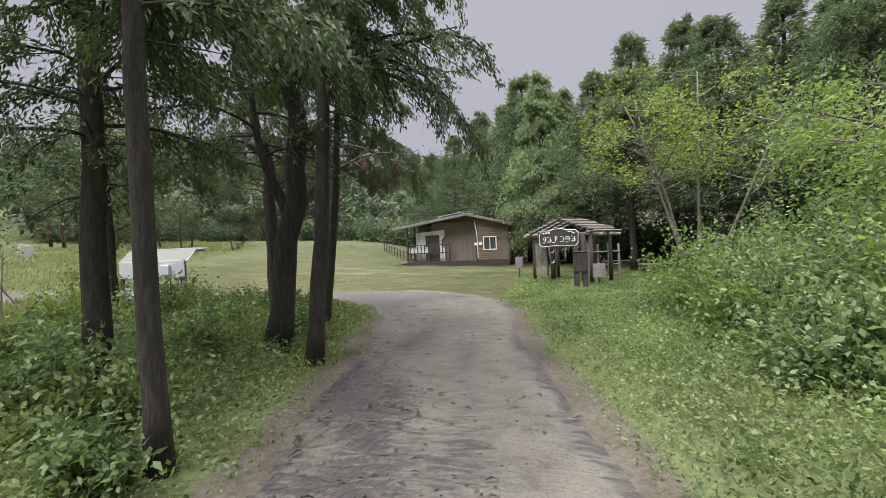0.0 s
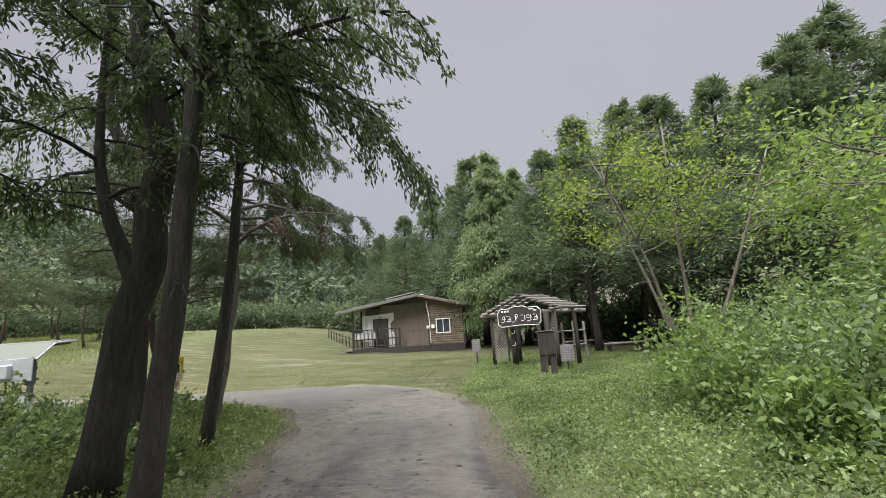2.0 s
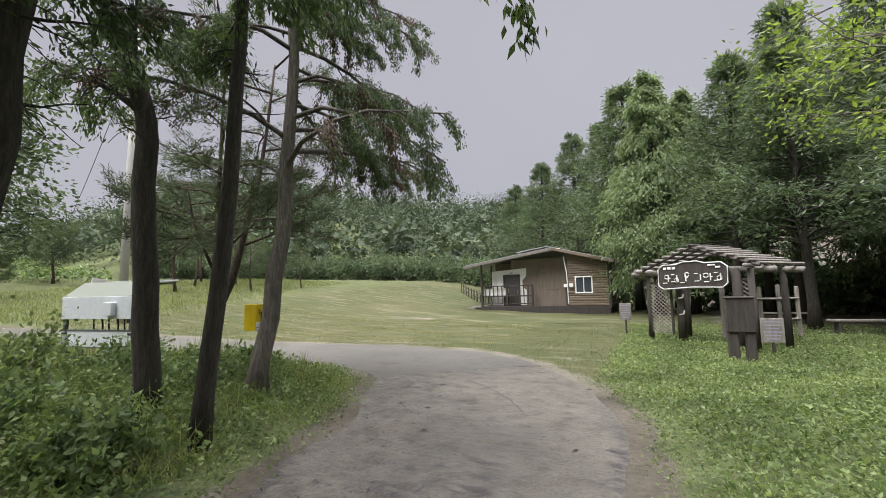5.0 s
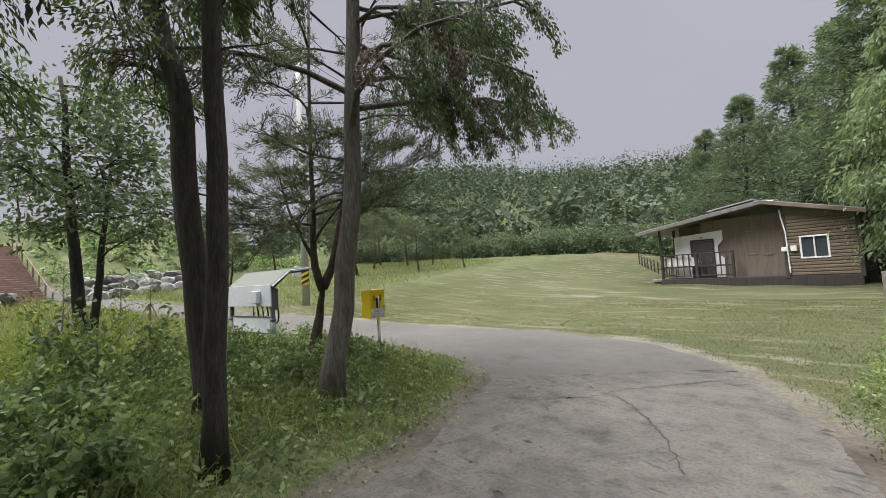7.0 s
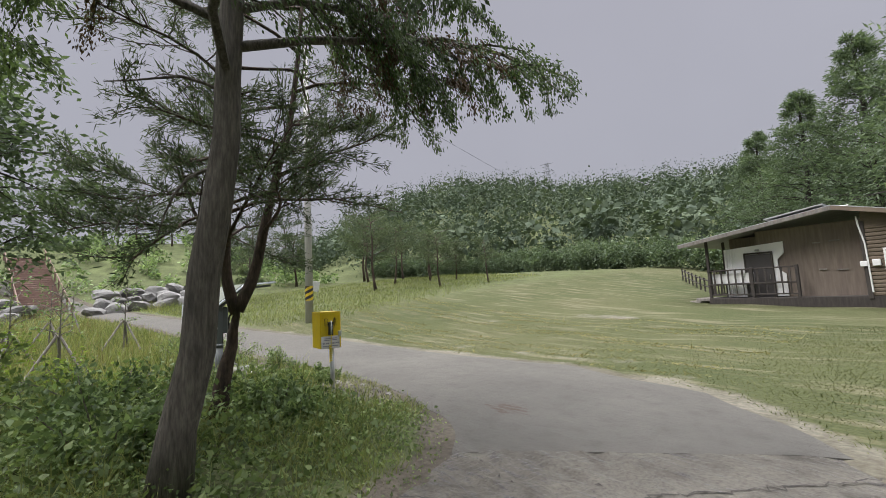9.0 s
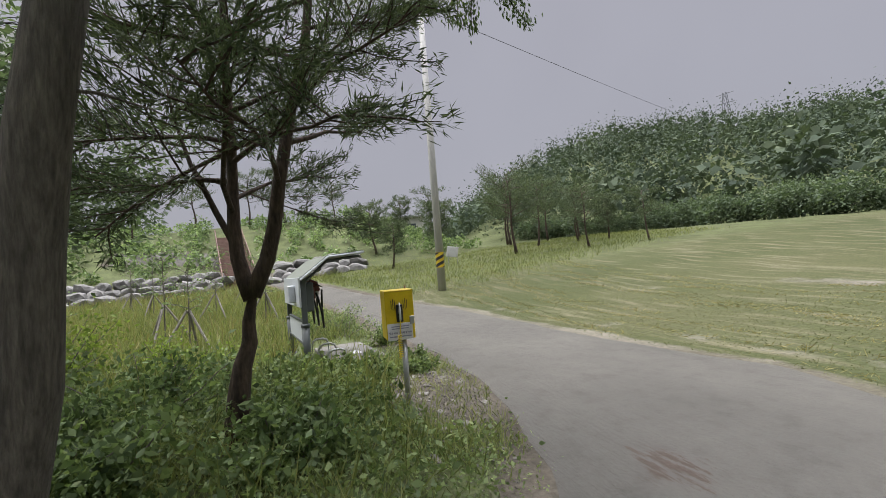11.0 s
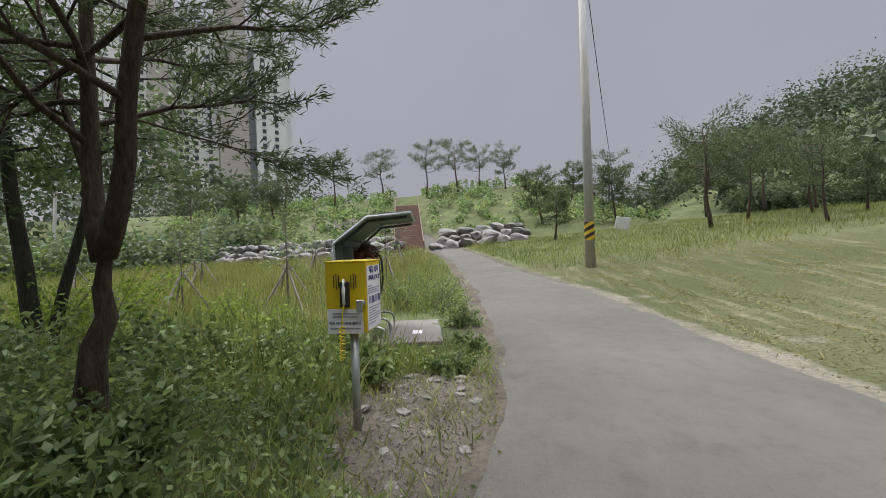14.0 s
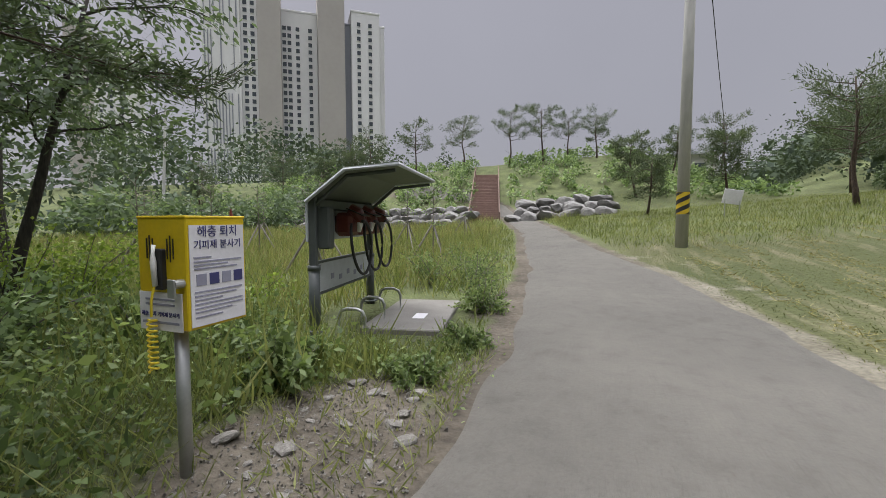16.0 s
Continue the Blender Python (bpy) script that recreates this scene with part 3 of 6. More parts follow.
def make_tree(name, label, category, at, stems, bark, leaf, seed, boughs, bough_len, first, last, sag, rise, twigs, sprays, spray_len, leaf_size,
              droop=0.5, dead=0, taper=0.25, shape="cone", group="", spread=0.12, twig_len=0.45, bare=0.3, dry=None, side=None, fine_twigs=True):
    """A tree: stems as (points, radius at the foot), boughs on them, twigs on boughs, leaves on twigs. Heights from the foot."""
    rng = np.random.default_rng(seed)
    wood, at_l, dir_l, at_dry, dir_dry = Shape(), [], [], [], []
    top = max(np.array(p)[-1, 2] for p, r in stems)
    for path, r0 in stems:
        path = np.array(path, float)
        k = max(8, 2 * len(path))
        q = np.linspace(0, 1, k)
        s = np.linspace(0, 1, len(path))
        fine = np.stack([np.interp(q, s, path[:, i]) for i in range(3)], 1)
        fine[1:-1] = (fine[:-2] + 2 * fine[1:-1] + fine[2:]) / 4
        fine[1:-1] += rng.normal(size=(k - 2, 3)) * r0 * 0.13
        rad = r0 * (1 - (1 - taper) * q) * (1 + 0.28 * np.exp(-fine[:, 2] / 0.15) * (fine[0, 2] < 0.2))
        wood.tube(fine, rad, 12)
        share = max(2, int(boughs * np.linalg.norm(np.diff(path, axis=0), axis=1).sum() / sum(np.linalg.norm(np.diff(np.array(p), axis=0), axis=1).sum() for p, _ in stems)))
        if path[-1, 2] < 2.2:
            continue
        for b in range(share + dead):
            is_dead = b >= share
            h = rng.uniform(0.2, first + 0.12) if is_dead else first + (last - first) * (b + rng.uniform(0, 1)) / share
            o, d0 = along(fine, min(h, 0.995))
            az = b * 2.4 + rng.uniform(-0.5, 0.5)
            if side is not None and rng.uniform() < 0.6:
                az = math.atan2(side[1], side[0]) + rng.normal() * 0.7
            hh = o[2] / top
            if shape == "cone":
                ln = bough_len * (1.06 - hh) * rng.uniform(0.7, 1.15)
            elif shape == "round":
                ln = bough_len * math.sqrt(max(0.08, 1 - (2 * hh - 1.15) ** 2)) * rng.uniform(0.6, 1.1)
            else:
                ln = bough_len * rng.uniform(0.55, 1.1)
            ln = min(0.4 * ln, rng.uniform(0.35, 1.2)) if is_dead else ln
            d = np.array((math.cos(az), math.sin(az), rise * rng.uniform(0.5, 1.4)))
            line = limb(rng, o, d, ln, sag, 0.9)
            rb = max(0.012, min(0.35 * r0, 0.013 * ln + 0.006))
            wood.tube(line, np.linspace(rb, rb * 0.25, len(line)), 5, caps=False)
            for t in range(twigs if not is_dead else 3):
                f = bare + (1 - bare) * (t + rng.uniform()) / twigs
                p, dd = along(line, min(f, 0.99))
                sidew = unit(np.cross(dd, (0, 0, 1))) * (1 if t % 2 else -1)
                td = dd * 0.7 + sidew * rng.uniform(0.3, 1.0) + np.array((0, 0, rng.uniform(-0.3, 0.35))) - np.array((0, 0, droop * 0.3))
                tl = twig_len * ln * (1.1 - 0.6 * f) * rng.uniform(0.6, 1.2) + 0.12
                tw = limb(rng, p, td, tl, droop, 0.8, 5)
                if fine_twigs or is_dead:
                    wood.tube(tw, np.linspace(rb * 0.35, 0.004, len(tw)), 3, caps=False)
                if is_dead:
                    continue
                m = sprays
                base = tw[rng.integers(1, 5, m)] + rng.normal(size=(m, 3)) * spread * (0.4 + 0.6 * min(1, tl))
                out = unit(tw[-1] - tw[0]) + rng.normal(size=(m, 3)) * 0.6 + np.array((0, 0, -droop))
                if dry is not None and rng.uniform() < 0.16:
                    at_dry.append(base)
                    dir_dry.append(out)
                else:
                    at_l.append(base)
                    dir_l.append(out)
    tree = thing(name, label, category, at, 0, group)
    part("trunk", wood, bark, tree, smooth=True)
    a, d = np.vstack(at_l), np.vstack(dir_l)
    part("crown", quads_mesh("crown", leaf_quads(rng, a, d, *leaf_size), leaf), None, tree)
    if at_dry:
        part("crown", quads_mesh("crown", leaf_quads(rng, np.vstack(at_dry), np.vstack(dir_dry), *leaf_size), dry), None, tree, "dry brown fronds")
    return tree


def foot(x, y, sink=0.05):
    return (x, y, float(land(np.array([x]), np.array([y]))[0]) - sink)


def stem(h, lean=(0.0, 0.0), bend=(0.0, 0.0), n=6):
    t = np.linspace(0, 1, n)
    return [(lean[0] * s + bend[0] * math.sin(math.pi * s), lean[1] * s + bend[1] * math.sin(math.pi * s), h * s) for s in t]


def grown(lean, curve, h, bend=None, n=9):
    """A stem that leans and curves as it grows; bend: (height, dx, dy) of a kink, reached a metre and a half above it."""
    pts = []
    for z in np.linspace(0, h, n) if bend is None else sorted([*np.linspace(0, h, n), bend[0], bend[0] + 1.5]):
        q = min(z, 5.5)
        k = 0 if bend is None else min(max((z - bend[0]) / 1.5, 0), 1)
        pts.append((lean[0] * q + 0.1 * curve[0] * q * q + k * (bend[1] if bend else 0), lean[1] * q + 0.1 * curve[1] * q * q + k * (bend[2] if bend else 0), z))
    return pts


CYP = dict(bark=M_BARK, leaf=F_CYPRESS, boughs=44, bough_len=2.6, first=0.33, last=0.99, sag=0.4, rise=0.3, twigs=12, sprays=80, spray_len=0.2, leaf_size=(0.085, 0.028), droop=0.75, dead=6, group="roadside conifers", spread=0.085)
CLAB = "tall dark conifer with bare lower trunk beside the track"
make_tree("conifer_tree", CLAB, "tree", foot(-0.99, 4.37), [(grown((0.028, -0.067), (0.025, 0.039), 10), 0.09)], seed=1, **{**CYP, "boughs": 56, "bare": 0.12, "first": 0.34, "bough_len": 2.4, "dead": 4, "side": (-0.9, 0.3)})
make_tree("conifer_tree", CLAB, "tree", foot(-1.51, 7.46), [(grown((0.084, 0.078), (-0.067, -0.09), 10.5), 0.125)], seed=2, **{**CYP, "first": 0.4, "boughs": 54, "bare": 0.15, "bough_len": 4.5, "side": (0.95, 0.1), "sag": 0.7, "droop": 0.9, "twigs": 15, "twig_len": 0.33, "spread": 0.06})
make_tree("conifer_tree", "stout dark conifer with a forked leaning trunk", "tree", foot(-2.45, 7.92),
          [(grown((0.144, 0.042), (-0.042, -0.022), 10.5, (3.7, -0.6, 0.0)), 0.2), ([(0.3, 0.1, 2.1), (0.0, 0.1, 2.75), (-0.3, 0.1, 3.5), (-0.45, 0.15, 4.4), (-0.6, 0.3, 7.0)], 0.1)], seed=3, **{**CYP, "first": 0.4, "boughs": 26, "dead": 10, "sprays": 55})
make_tree("conifer_tree", "slender dark conifer leaning over the verge", "tree", foot(-2.7, 9.91), [(grown((0.152, 0.011), (-0.088, -0.047), 9), 0.098)], seed=4, **{**CYP, "bough_len": 1.7, "first": 0.46, "boughs": 20})
make_tree("conifer_tree", "leaning conifer with drooping dark green fronds", "tree", foot(-3.65, 11.38), [(grown((0.062, 0.168), (-0.074, -0.149), 10), 0.14)], seed=5,
          **{**CYP, "bark": M_BARK_GREY, "bough_len": 4.7, "first": 0.35, "sag": 0.9, "droop": 1.1, "dry": F_DRY, "dead": 3, "side": (0.8, 0.55), "boughs": 36, "twigs": 16, "sprays": 260, "spread": 0.055, "bare": 0.25, "leaf_size": (0.052, 0.018), "twig_len": 0.3})
make_tree("conifer_tree", "thick dark conifer with a kinked upper trunk", "tree", foot(-4.07, 10.17), [(grown((0.046, -0.095), (-0.014, 0.056), 9.5, (3.9, -0.5, -0.25)), 0.15), ([(0.15, -0.3, 3.7), (-0.3, -0.5, 4.1), (-0.9, -0.8, 4.25)], 0.05)], seed=6, **{**CYP, "bough_len": 2.0, "first": 0.46, "boughs": 16, "dead": 9, "sprays": 55})
make_tree("conifer_tree", "dark conifer with crooked bare lower branches and a dense crown", "tree", foot(-3.2, 5.6), [(stem(10, (-0.1, 0.1), (0.05, 0)), 0.15)], seed=7, **{**CYP, "bough_len": 2.5, "first": 0.27, "dead": 14, "boughs": 50, "bare": 0.12})
make_tree("conifer_tree", CLAB, "tree", foot(-9.5, 4.5), [(stem(10.5), 0.22)], seed=8, **{**CYP, "sprays": 40, "leaf_size": (0.1, 0.034), "fine_twigs": False, "bough_len": 3.2, "first": 0.3})
make_tree("conifer_tree", CLAB, "tree", foot(-6.0, 3.6), [(stem(10.5), 0.18)], seed=9, **{**CYP, "sprays": 40, "leaf_size": (0.1, 0.034), "fine_twigs": False, "bough_len": 3.2, "first": 0.22})

# the forked pine
PINE = dict(bark=M_BARK_PINE, leaf=F_PINE, boughs=40, bough_len=1.9, first=0.36, last=0.99, sag=0.1, rise=0.3, twigs=11, sprays=105, spray_len=0.1, leaf_size=(0.1, 0.013), droop=-0.15, dead=0, spread=0.055, shape="even", twig_len=0.4)
make_tree("pine_tree", "young pine with a forked dark trunk and upturned branches", "tree", foot(-5.55, 11.97),
          [([(0, 0, 0), (0.02, 0.1, 0.6), (0.0, 0.2, 1.1), (0.02, 0.24, 1.5)], 0.12), ([(0.03, 0.24, 1.35), (0.0, 0.1, 1.75), (0.0, 0.16, 2.5), (-0.02, 0.1, 3.5), (0.0, 0.2, 6.4)], 0.078), ([(0.0, 0.14, 1.8), (-0.05, -0.05, 2.2), (-0.1, -0.3, 2.8), (-0.1, -0.4, 3.4)], 0.035),
           ([(0.03, 0.24, 1.38), (0.06, 0.42, 1.7), (0.1, 0.58, 2.5), (0.15, 0.8, 3.5), (0.2, 0.98, 4.6), (0.25, 1.1, 6.2)], 0.082)], seed=11, **PINE)

# deciduous tree beside the gate track
make_tree("deciduous_tree", "young spreading tree with bright yellow-green leaves", "tree", foot(5.2, 12.8),
          [([(0, 0, 0), (-0.2, 0.1, 1.3), (-0.6, -0.1, 2.9), (-1.4, -0.3, 4.7)], 0.055), ([(0.1, 0, 0), (0.2, 0.2, 1.5), (0.3, 0.4, 3.2), (0.4, 0.5, 5.6)], 0.058),
           ([(0.15, 0, 0), (0.6, -0.2, 1.4), (1.2, -0.3, 2.8), (1.9, -0.4, 4.6)], 0.05), ([(0, 0.1, 0), (-0.2, 0.4, 1.6), (-0.7, 0.8, 3.4), (-0.9, 1.0, 5.2)], 0.045)],
          bark=M_TWIG, leaf=F_YELLOW, seed=21, boughs=40, bough_len=1.6, first=0.58, last=0.99, sag=0.05, rise=0.3, twigs=7, sprays=20, spray_len=0.1, leaf_size=(0.095, 0.04), droop=0.15, dead=2, shape="even", spread=0.2, bare=0.35)
# tree 4 takes darker leaves: its backlit shade is put into the colour
for i, (x, y, h, s) in enumerate(((7.8, 9.2, 3.7, 22), (10.2, 13.5, 5.6, 23), (9.0, 4.0, 3.8, 24), (12.5, 7.5, 6.0, 25), (-7.46, 9.2, 4.9, 26))):
    make_tree("deciduous_tree", "bushy broad-leaved tree with mid-green leaves", "tree", foot(x, y), [(stem(h, (0.3, -0.3)), 0.11), (stem(h * 0.85, (-0.9, 0.4)), 0.08)],
              bark=M_BARK if i == 4 else M_TWIG, leaf=F_WOOD if i == 4 else F_BROAD, seed=s, boughs=24 if i == 4 else 40, bough_len=1.3 if i == 4 else 1.8, first=0.52 if i == 4 else 0.14, last=0.99, sag=0.3, rise=0.4, twigs=8, sprays=40, spray_len=0.1, leaf_size=(0.11, 0.05), droop=0.3, dead=0, shape="even", spread=0.28, group="roadside broad-leaved trees")

# conifer wood behind the cabin and gate
def wood_tree(kind, seed):
    rng = np.random.default_rng(seed)
    if kind == "light":
        return make_tree("conifer_tree", "tall pale green cypress with a full drooping crown", "tree", (0, 0, 0), [(stem(10.5, (0.1, 0)), 0.2)], bark=M_BARK, leaf=F_LIGHT, seed=seed, boughs=90, bough_len=3.5,
                         first=0.2, last=0.99, sag=0.7, rise=0.15, twigs=8, sprays=46, spray_len=0.2, leaf_size=(0.21, 0.06), droop=0.7, dead=4, spread=0.2, fine_twigs=False, group="conifer wood")
    return make_tree("conifer_tree", "tall dark green conifer in a dense wood", "tree", (0, 0, 0), [(stem(11.5, (rng.uniform(-.4, .4), 0)), 0.2)], bark=M_BARK, leaf=F_WOOD, seed=seed, boughs=96, bough_len=4.6,
                     first=0.26, last=0.995, sag=0.1, rise=0.35, twigs=9, sprays=20, spray_len=0.2, leaf_size=(0.24, 0.05), droop=0.2, dead=8, spread=0.15, fine_twigs=False, group="conifer wood")


wood_a, wood_b, wood_c = wood_tree("dark", 31), wood_tree("dark", 32), wood_tree("light", 33)
rng = np.random.default_rng(5)


def plant(src, x, y, scale, turn):
    m = pose(*foot(x, y), 0, 0, turn)
    c = copy_thing(src, m)
    c.scale = (scale * rng.uniform(0.92, 1.08), scale * rng.uniform(0.92, 1.08), scale)
    return c


wood_c.matrix_basis = pose(*foot(1.65, 33.0), 0, 0, 40)
wood_c.scale = (1.3, 1.3, 1.3)
wood_a.matrix_basis = pose(*foot(4.6, 28.5), 0, 0, 10)
wood_b.matrix_basis = pose(*foot(-1.2, 41.5), 0, 0, 10)
wood_b.scale = (1.2, 1.2, 1.25)
# the last eight conifers are added to darken the floor behind the gate
spots = [(0.6, 37, 1.3), (3.4, 34, 1.2), (7.0, 30, 1.2), (9.5, 27.5, 1.15), (6.2, 25.5, 0.9), (12.5, 24.5, 1.1), (9.2, 22.5, 0.95), (15.5, 20.5, 1.1), (12.6, 19.0, 0.95), (19.5, 16, 0.9), (16.5, 15.5, 0.75),
         (-3.9, 43.5, 1.25), (-7.6, 46, 1.1), (3.0, 42, 1.3), (7.5, 38, 1.2), (12, 33, 1.2), (16.5, 28, 1.2), (20, 23, 1.15), (-11.0, 50, 1.0), (0, 50, 1.2), (6, 47, 1.2), (14, 40, 1.2), (21, 32, 1.2), (25, 22, 1.2), (25, 11, 0.9), (22, 8, 0.8), (26, 3, 0.9), (10.5, 31.5, 1.1), (14.5, 29, 1.0), (18, 25, 1.0), (11, 36, 1.1), (14.5, 22.5, 0.9), (19, 20, 0.9), (17, 33, 1.1), (6.5, 33, 1.1)]
for i, (x, y, s) in enumerate(spots):
    plant(wood_c if i in (1, 15) else (wood_a if i % 2 else wood_b), x, y, s, i * 77)

# pines in the west
def far_pine(seed, h, dense):
    rng2 = np.random.default_rng(seed)
    bx, by = rng2.uniform(-0.7, 0.7, 2)
    return make_tree("pine_tree", "red pine with a bare crooked trunk and flat-topped crown", "tree", (0, 0, 0), [([(0, 0, 0), (bx * 0.5, by * 0.4, h * 0.3), (-bx * 0.2, by, h * 0.6), (bx * 0.5, by * 0.6, h)], 0.12)],
                     bark=M_BARK_PINE, leaf=F_PINE, seed=seed, boughs=16 + dense, bough_len=h * 0.36, first=0.48 - 0.01 * dense, last=0.99, sag=0.0, rise=0.35, twigs=7, sprays=26, spray_len=0.1,
                     leaf_size=(0.25, 0.05), droop=-0.35, dead=2, shape="even", spread=0.16, fine_twigs=False, group="red pines")


fp = [far_pine(41, 6.0, 0), far_pine(42, 6.5, 0), far_pine(43, 5.0, 14), far_pine(44, 6.2, 6)]
fp[0].matrix_basis = pose(*foot(-52.3, -11.9), 0, 0, 0)
fp[1].matrix_basis = pose(*foot(-58.6, 4.7), 0, 0, 90)
fp[2].matrix_basis = pose(*foot(-45.0, 18.4), 0, 0, 0)
fp[3].matrix_basis = pose(*foot(-31.0, 27.2), 0, 0, 30)
for i, (k, x, y, s) in enumerate([(2, -50, -12, 0.9), (1, -55, -6.6, 1.0), (0, -57.2, -1, 1.05), (0, -59.3, 8.8, 1.08), (1, -59.6, 11.7, 0.8), (3, -58, 15, 0.8), (2, -43.7, 24.8, 1.0), (2, -36, 18.5, 0.75), (3, -34.5, 31, 0.85), (0, -41.4, 31.7, 1.1),
                                      (1, -38, 34, 0.9), (3, -28, 31.5, 0.7), (3, -45, 33, 1.1), (2, -52, 22, 0.9), (0, -33, 34, 0.75), (1, -55, 27, 1.0), (3, -36.5, 36.5, 0.8), (2, -31, 35.5, 0.7), (1, -64, -22, 1.0), (2, -70, -30, 1.1), (3, -46, -20, 0.8), (2, -40, -26, 0.9), (3, -44, -30, 0.8), (2, -49, -16, 0.8), (0, -26, 35, 0.6)]):
    plant(fp[k], x, y, s, i * 67)

# ---- far woods, as one mass ----
def wood_mass(name, label, count, inside, seed, size, leaf, quads, mat, tall=1.25, core=0):
    r = np.random.default_rng(seed)
    pts = inside(r, count)
    n = len(pts)
    z = hills(pts[:, 0], pts[:, 1])
    h = size * r.uniform(0.6, 1.35, n)
    d = unit(r.normal(size=(n, quads, 3)) * (1, 1, 0.9) + (0, 0, 0.25))
    rad = r.uniform(0.65, 1.05, (n, quads, 1)) * (1 + 0.25 * np.sin(7 * d[..., :1] + pts[:, None, :1]) * np.cos(6 * d[..., 1:2] + pts[:, None, 1:2]))
    taperz = np.where(d[..., 2:] > 0, 1 - 0.45 * d[..., 2:] * (np.arange(n) % 2)[:, None, None], 1.0)
    half = np.stack([h * 0.36, h * 0.36, h * 0.5 * tall], 1)[:, None]
    c = np.column_stack([pts, z + h * 0.52 * tall])[:, None] + d * rad * half * np.concatenate([taperz, taperz, np.ones_like(taperz)], 2)
    out = unit(d * (1, 1, 0.4) + r.normal(size=d.shape) * 0.5 - (0, 0, 0.35))
    v = leaf_quads(r, c.reshape(-1, 3), out.reshape(-1, 3), leaf, leaf * 0.62)
    if core:
        mid = np.column_stack([pts, z + h * 0.5 * tall])[:, None]
        k = core
        ci = mid + (c - np.column_stack([pts, z + h * 0.52 * tall])[:, None])[:, :k] * r.uniform(0.3, 0.65, (n, k, 1))
        v = np.vstack([v, leaf_quads(r, ci.reshape(-1, 3), out[:, :k].reshape(-1, 3), leaf * 2.6, leaf * 1.9)])
    return tagged(new(name, quads_mesh(name, v, mat)), label, "trees", kind="stuff")


def hill_region(r, count):
    x, y = r.uniform(-230, 12, count), r.uniform(40, 260, count)
    keep = (y > np.interp(x, [-230, -120, -75, -52, -40, -22, -8, 90], [60, 42, 32, 38, 53, 58, 54, 50])) & (r.uniform(0, 1, count) < np.clip(1.5 - y / 260, 0.25, 1))
    return np.stack([x, y], 1)[keep]


def east_region(r, count):
    x, y = r.uniform(10, 120, count), r.uniform(-110, 70, count)
    keep = (x > 16) & (np.hypot(x, y) > 24)
    return np.stack([x, y], 1)[keep]


def south_region(r, count):
    x, y = r.uniform(-140, 20, count), r.uniform(-120, -22, count)
    keep = (y < -24 - 0.25 * (x + 30)) & (y > -70)
    return np.stack([x, y], 1)[keep]


def terrace_region(r, count):
    x, y = r.uniform(-66, -43, count), r.uniform(-24, 30, count)
    return np.stack([x, y], 1)[np.abs(y - (0.0 + 0.24 * (x + 58))- 2.6) > 2.0]


wood_mass("hill_woods", "dense mixed green woodland covering the hill", 3300, hill_region, 61, 7.5, 0.5, 98, F_FAR, core=22)
wood_mass("woods", "dense green woodland closing the far side", 420, east_region, 62, 8.0, 0.8, 120, F_FAR)
wood_mass("woods", "dense green woodland in the distance", 500, south_region, 63, 7.0, 0.8, 90, F_FAR)
wood_mass("terrace_bushes", "low green bushes on the terraced bank", 380, terrace_region, 64, 1.5, 0.34, 60, F_SHRUB, 0.8)
wood_mass("wood_edge_bushes", "pale green bushes along the foot of the wood", 300, lambda r, n: (lambda x: np.stack([x, np.interp(x, [-60, -40, -22, -8, 0], [44, 53, 56, 52, 46]) + r.normal(size=n) * 1.0], 1))(r.uniform(-60, 0, n)), 65, 3.0, 0.3, 190, F_WOOD, 0.9)
# leaf mass added as a stand-in for the dark shade between the trunks
wood_mass("wood_floor_fill", "low leaf mass added to darken the depth of the conifer wood", 260, lambda r, n: (lambda s, d: np.stack([4 + 18 * s + d * 0.6, 38 - 20 * s + d], 1))(r.uniform(0, 1, n), r.uniform(0, 9, n)), 67, 2.6, 0.4, 90, F_WOOD, 0.9)
wood_mass("hedge_bushes", "dark green bushes at the edge of the field", 170, lambda r, n: np.stack([r.uniform(-46, -20, n), 0 * np.ones(n)], 1) + np.column_stack([np.zeros(n), r.uniform(-16, -9, n)]), 66, 2.6, 0.4, 80, F_WOOD, 0.9)

# ---- undergrowth ----
def leafy_ground(name, label, x, y, height, leaf, mat, seed, leaves=4, upright=0.5):
    r = np.random.default_rng(seed)
    n = len(x)
    base = np.column_stack([x, y, land(x, y)])
    p = np.repeat(base, leaves, 0)
    hh = np.repeat(height, leaves)
    p[:, 2] += hh * r.uniform(0.1, 1.0, n * leaves)
    p[:, :2] += r.normal(size=(n * leaves, 2)) * 0.09
    d = r.normal(size=(n * leaves, 3)) * (1, 1, 0.4) + (0, 0, upright)
    size = leaf * np.clip(np.exp(r.normal(size=n * leaves) * 0.42), 0.4, 2.1)[:, None] * np.repeat(np.clip(0.5 + 0.5 * road_distance(x, y), 0.4, 1), leaves)[:, None]
    v = leaf_quads(r, p, d, size, size * 0.55)
    return tagged(new(name, quads_mesh(name, v, mat)), label, "undergrowth", kind="stuff")


def blades(name, label, x, y, height, width, mat, seed, lean=0.5):
    r = np.random.default_rng(seed)
    n = len(x)
    base = np.column_stack([x, y, land(x, y) - 0.01])
    d = r.normal(size=(n, 3)) * (lean, lean, 0) + (0, 0, 1)
    v = leaf_quads(r, base, d, height[:, None], np.full((n, 1), width), 0.3)
    return tagged(new(name, quads_mesh(name, v, mat)), label, "grass", kind="stuff")


def scatter(r, n, x0, x1, y0, y1, test):
    x, y = r.uniform(x0, x1, n), r.uniform(y0, y1, n)
    k = test(x, y, road_distance(x, y), r)
    return x[k], y[k]


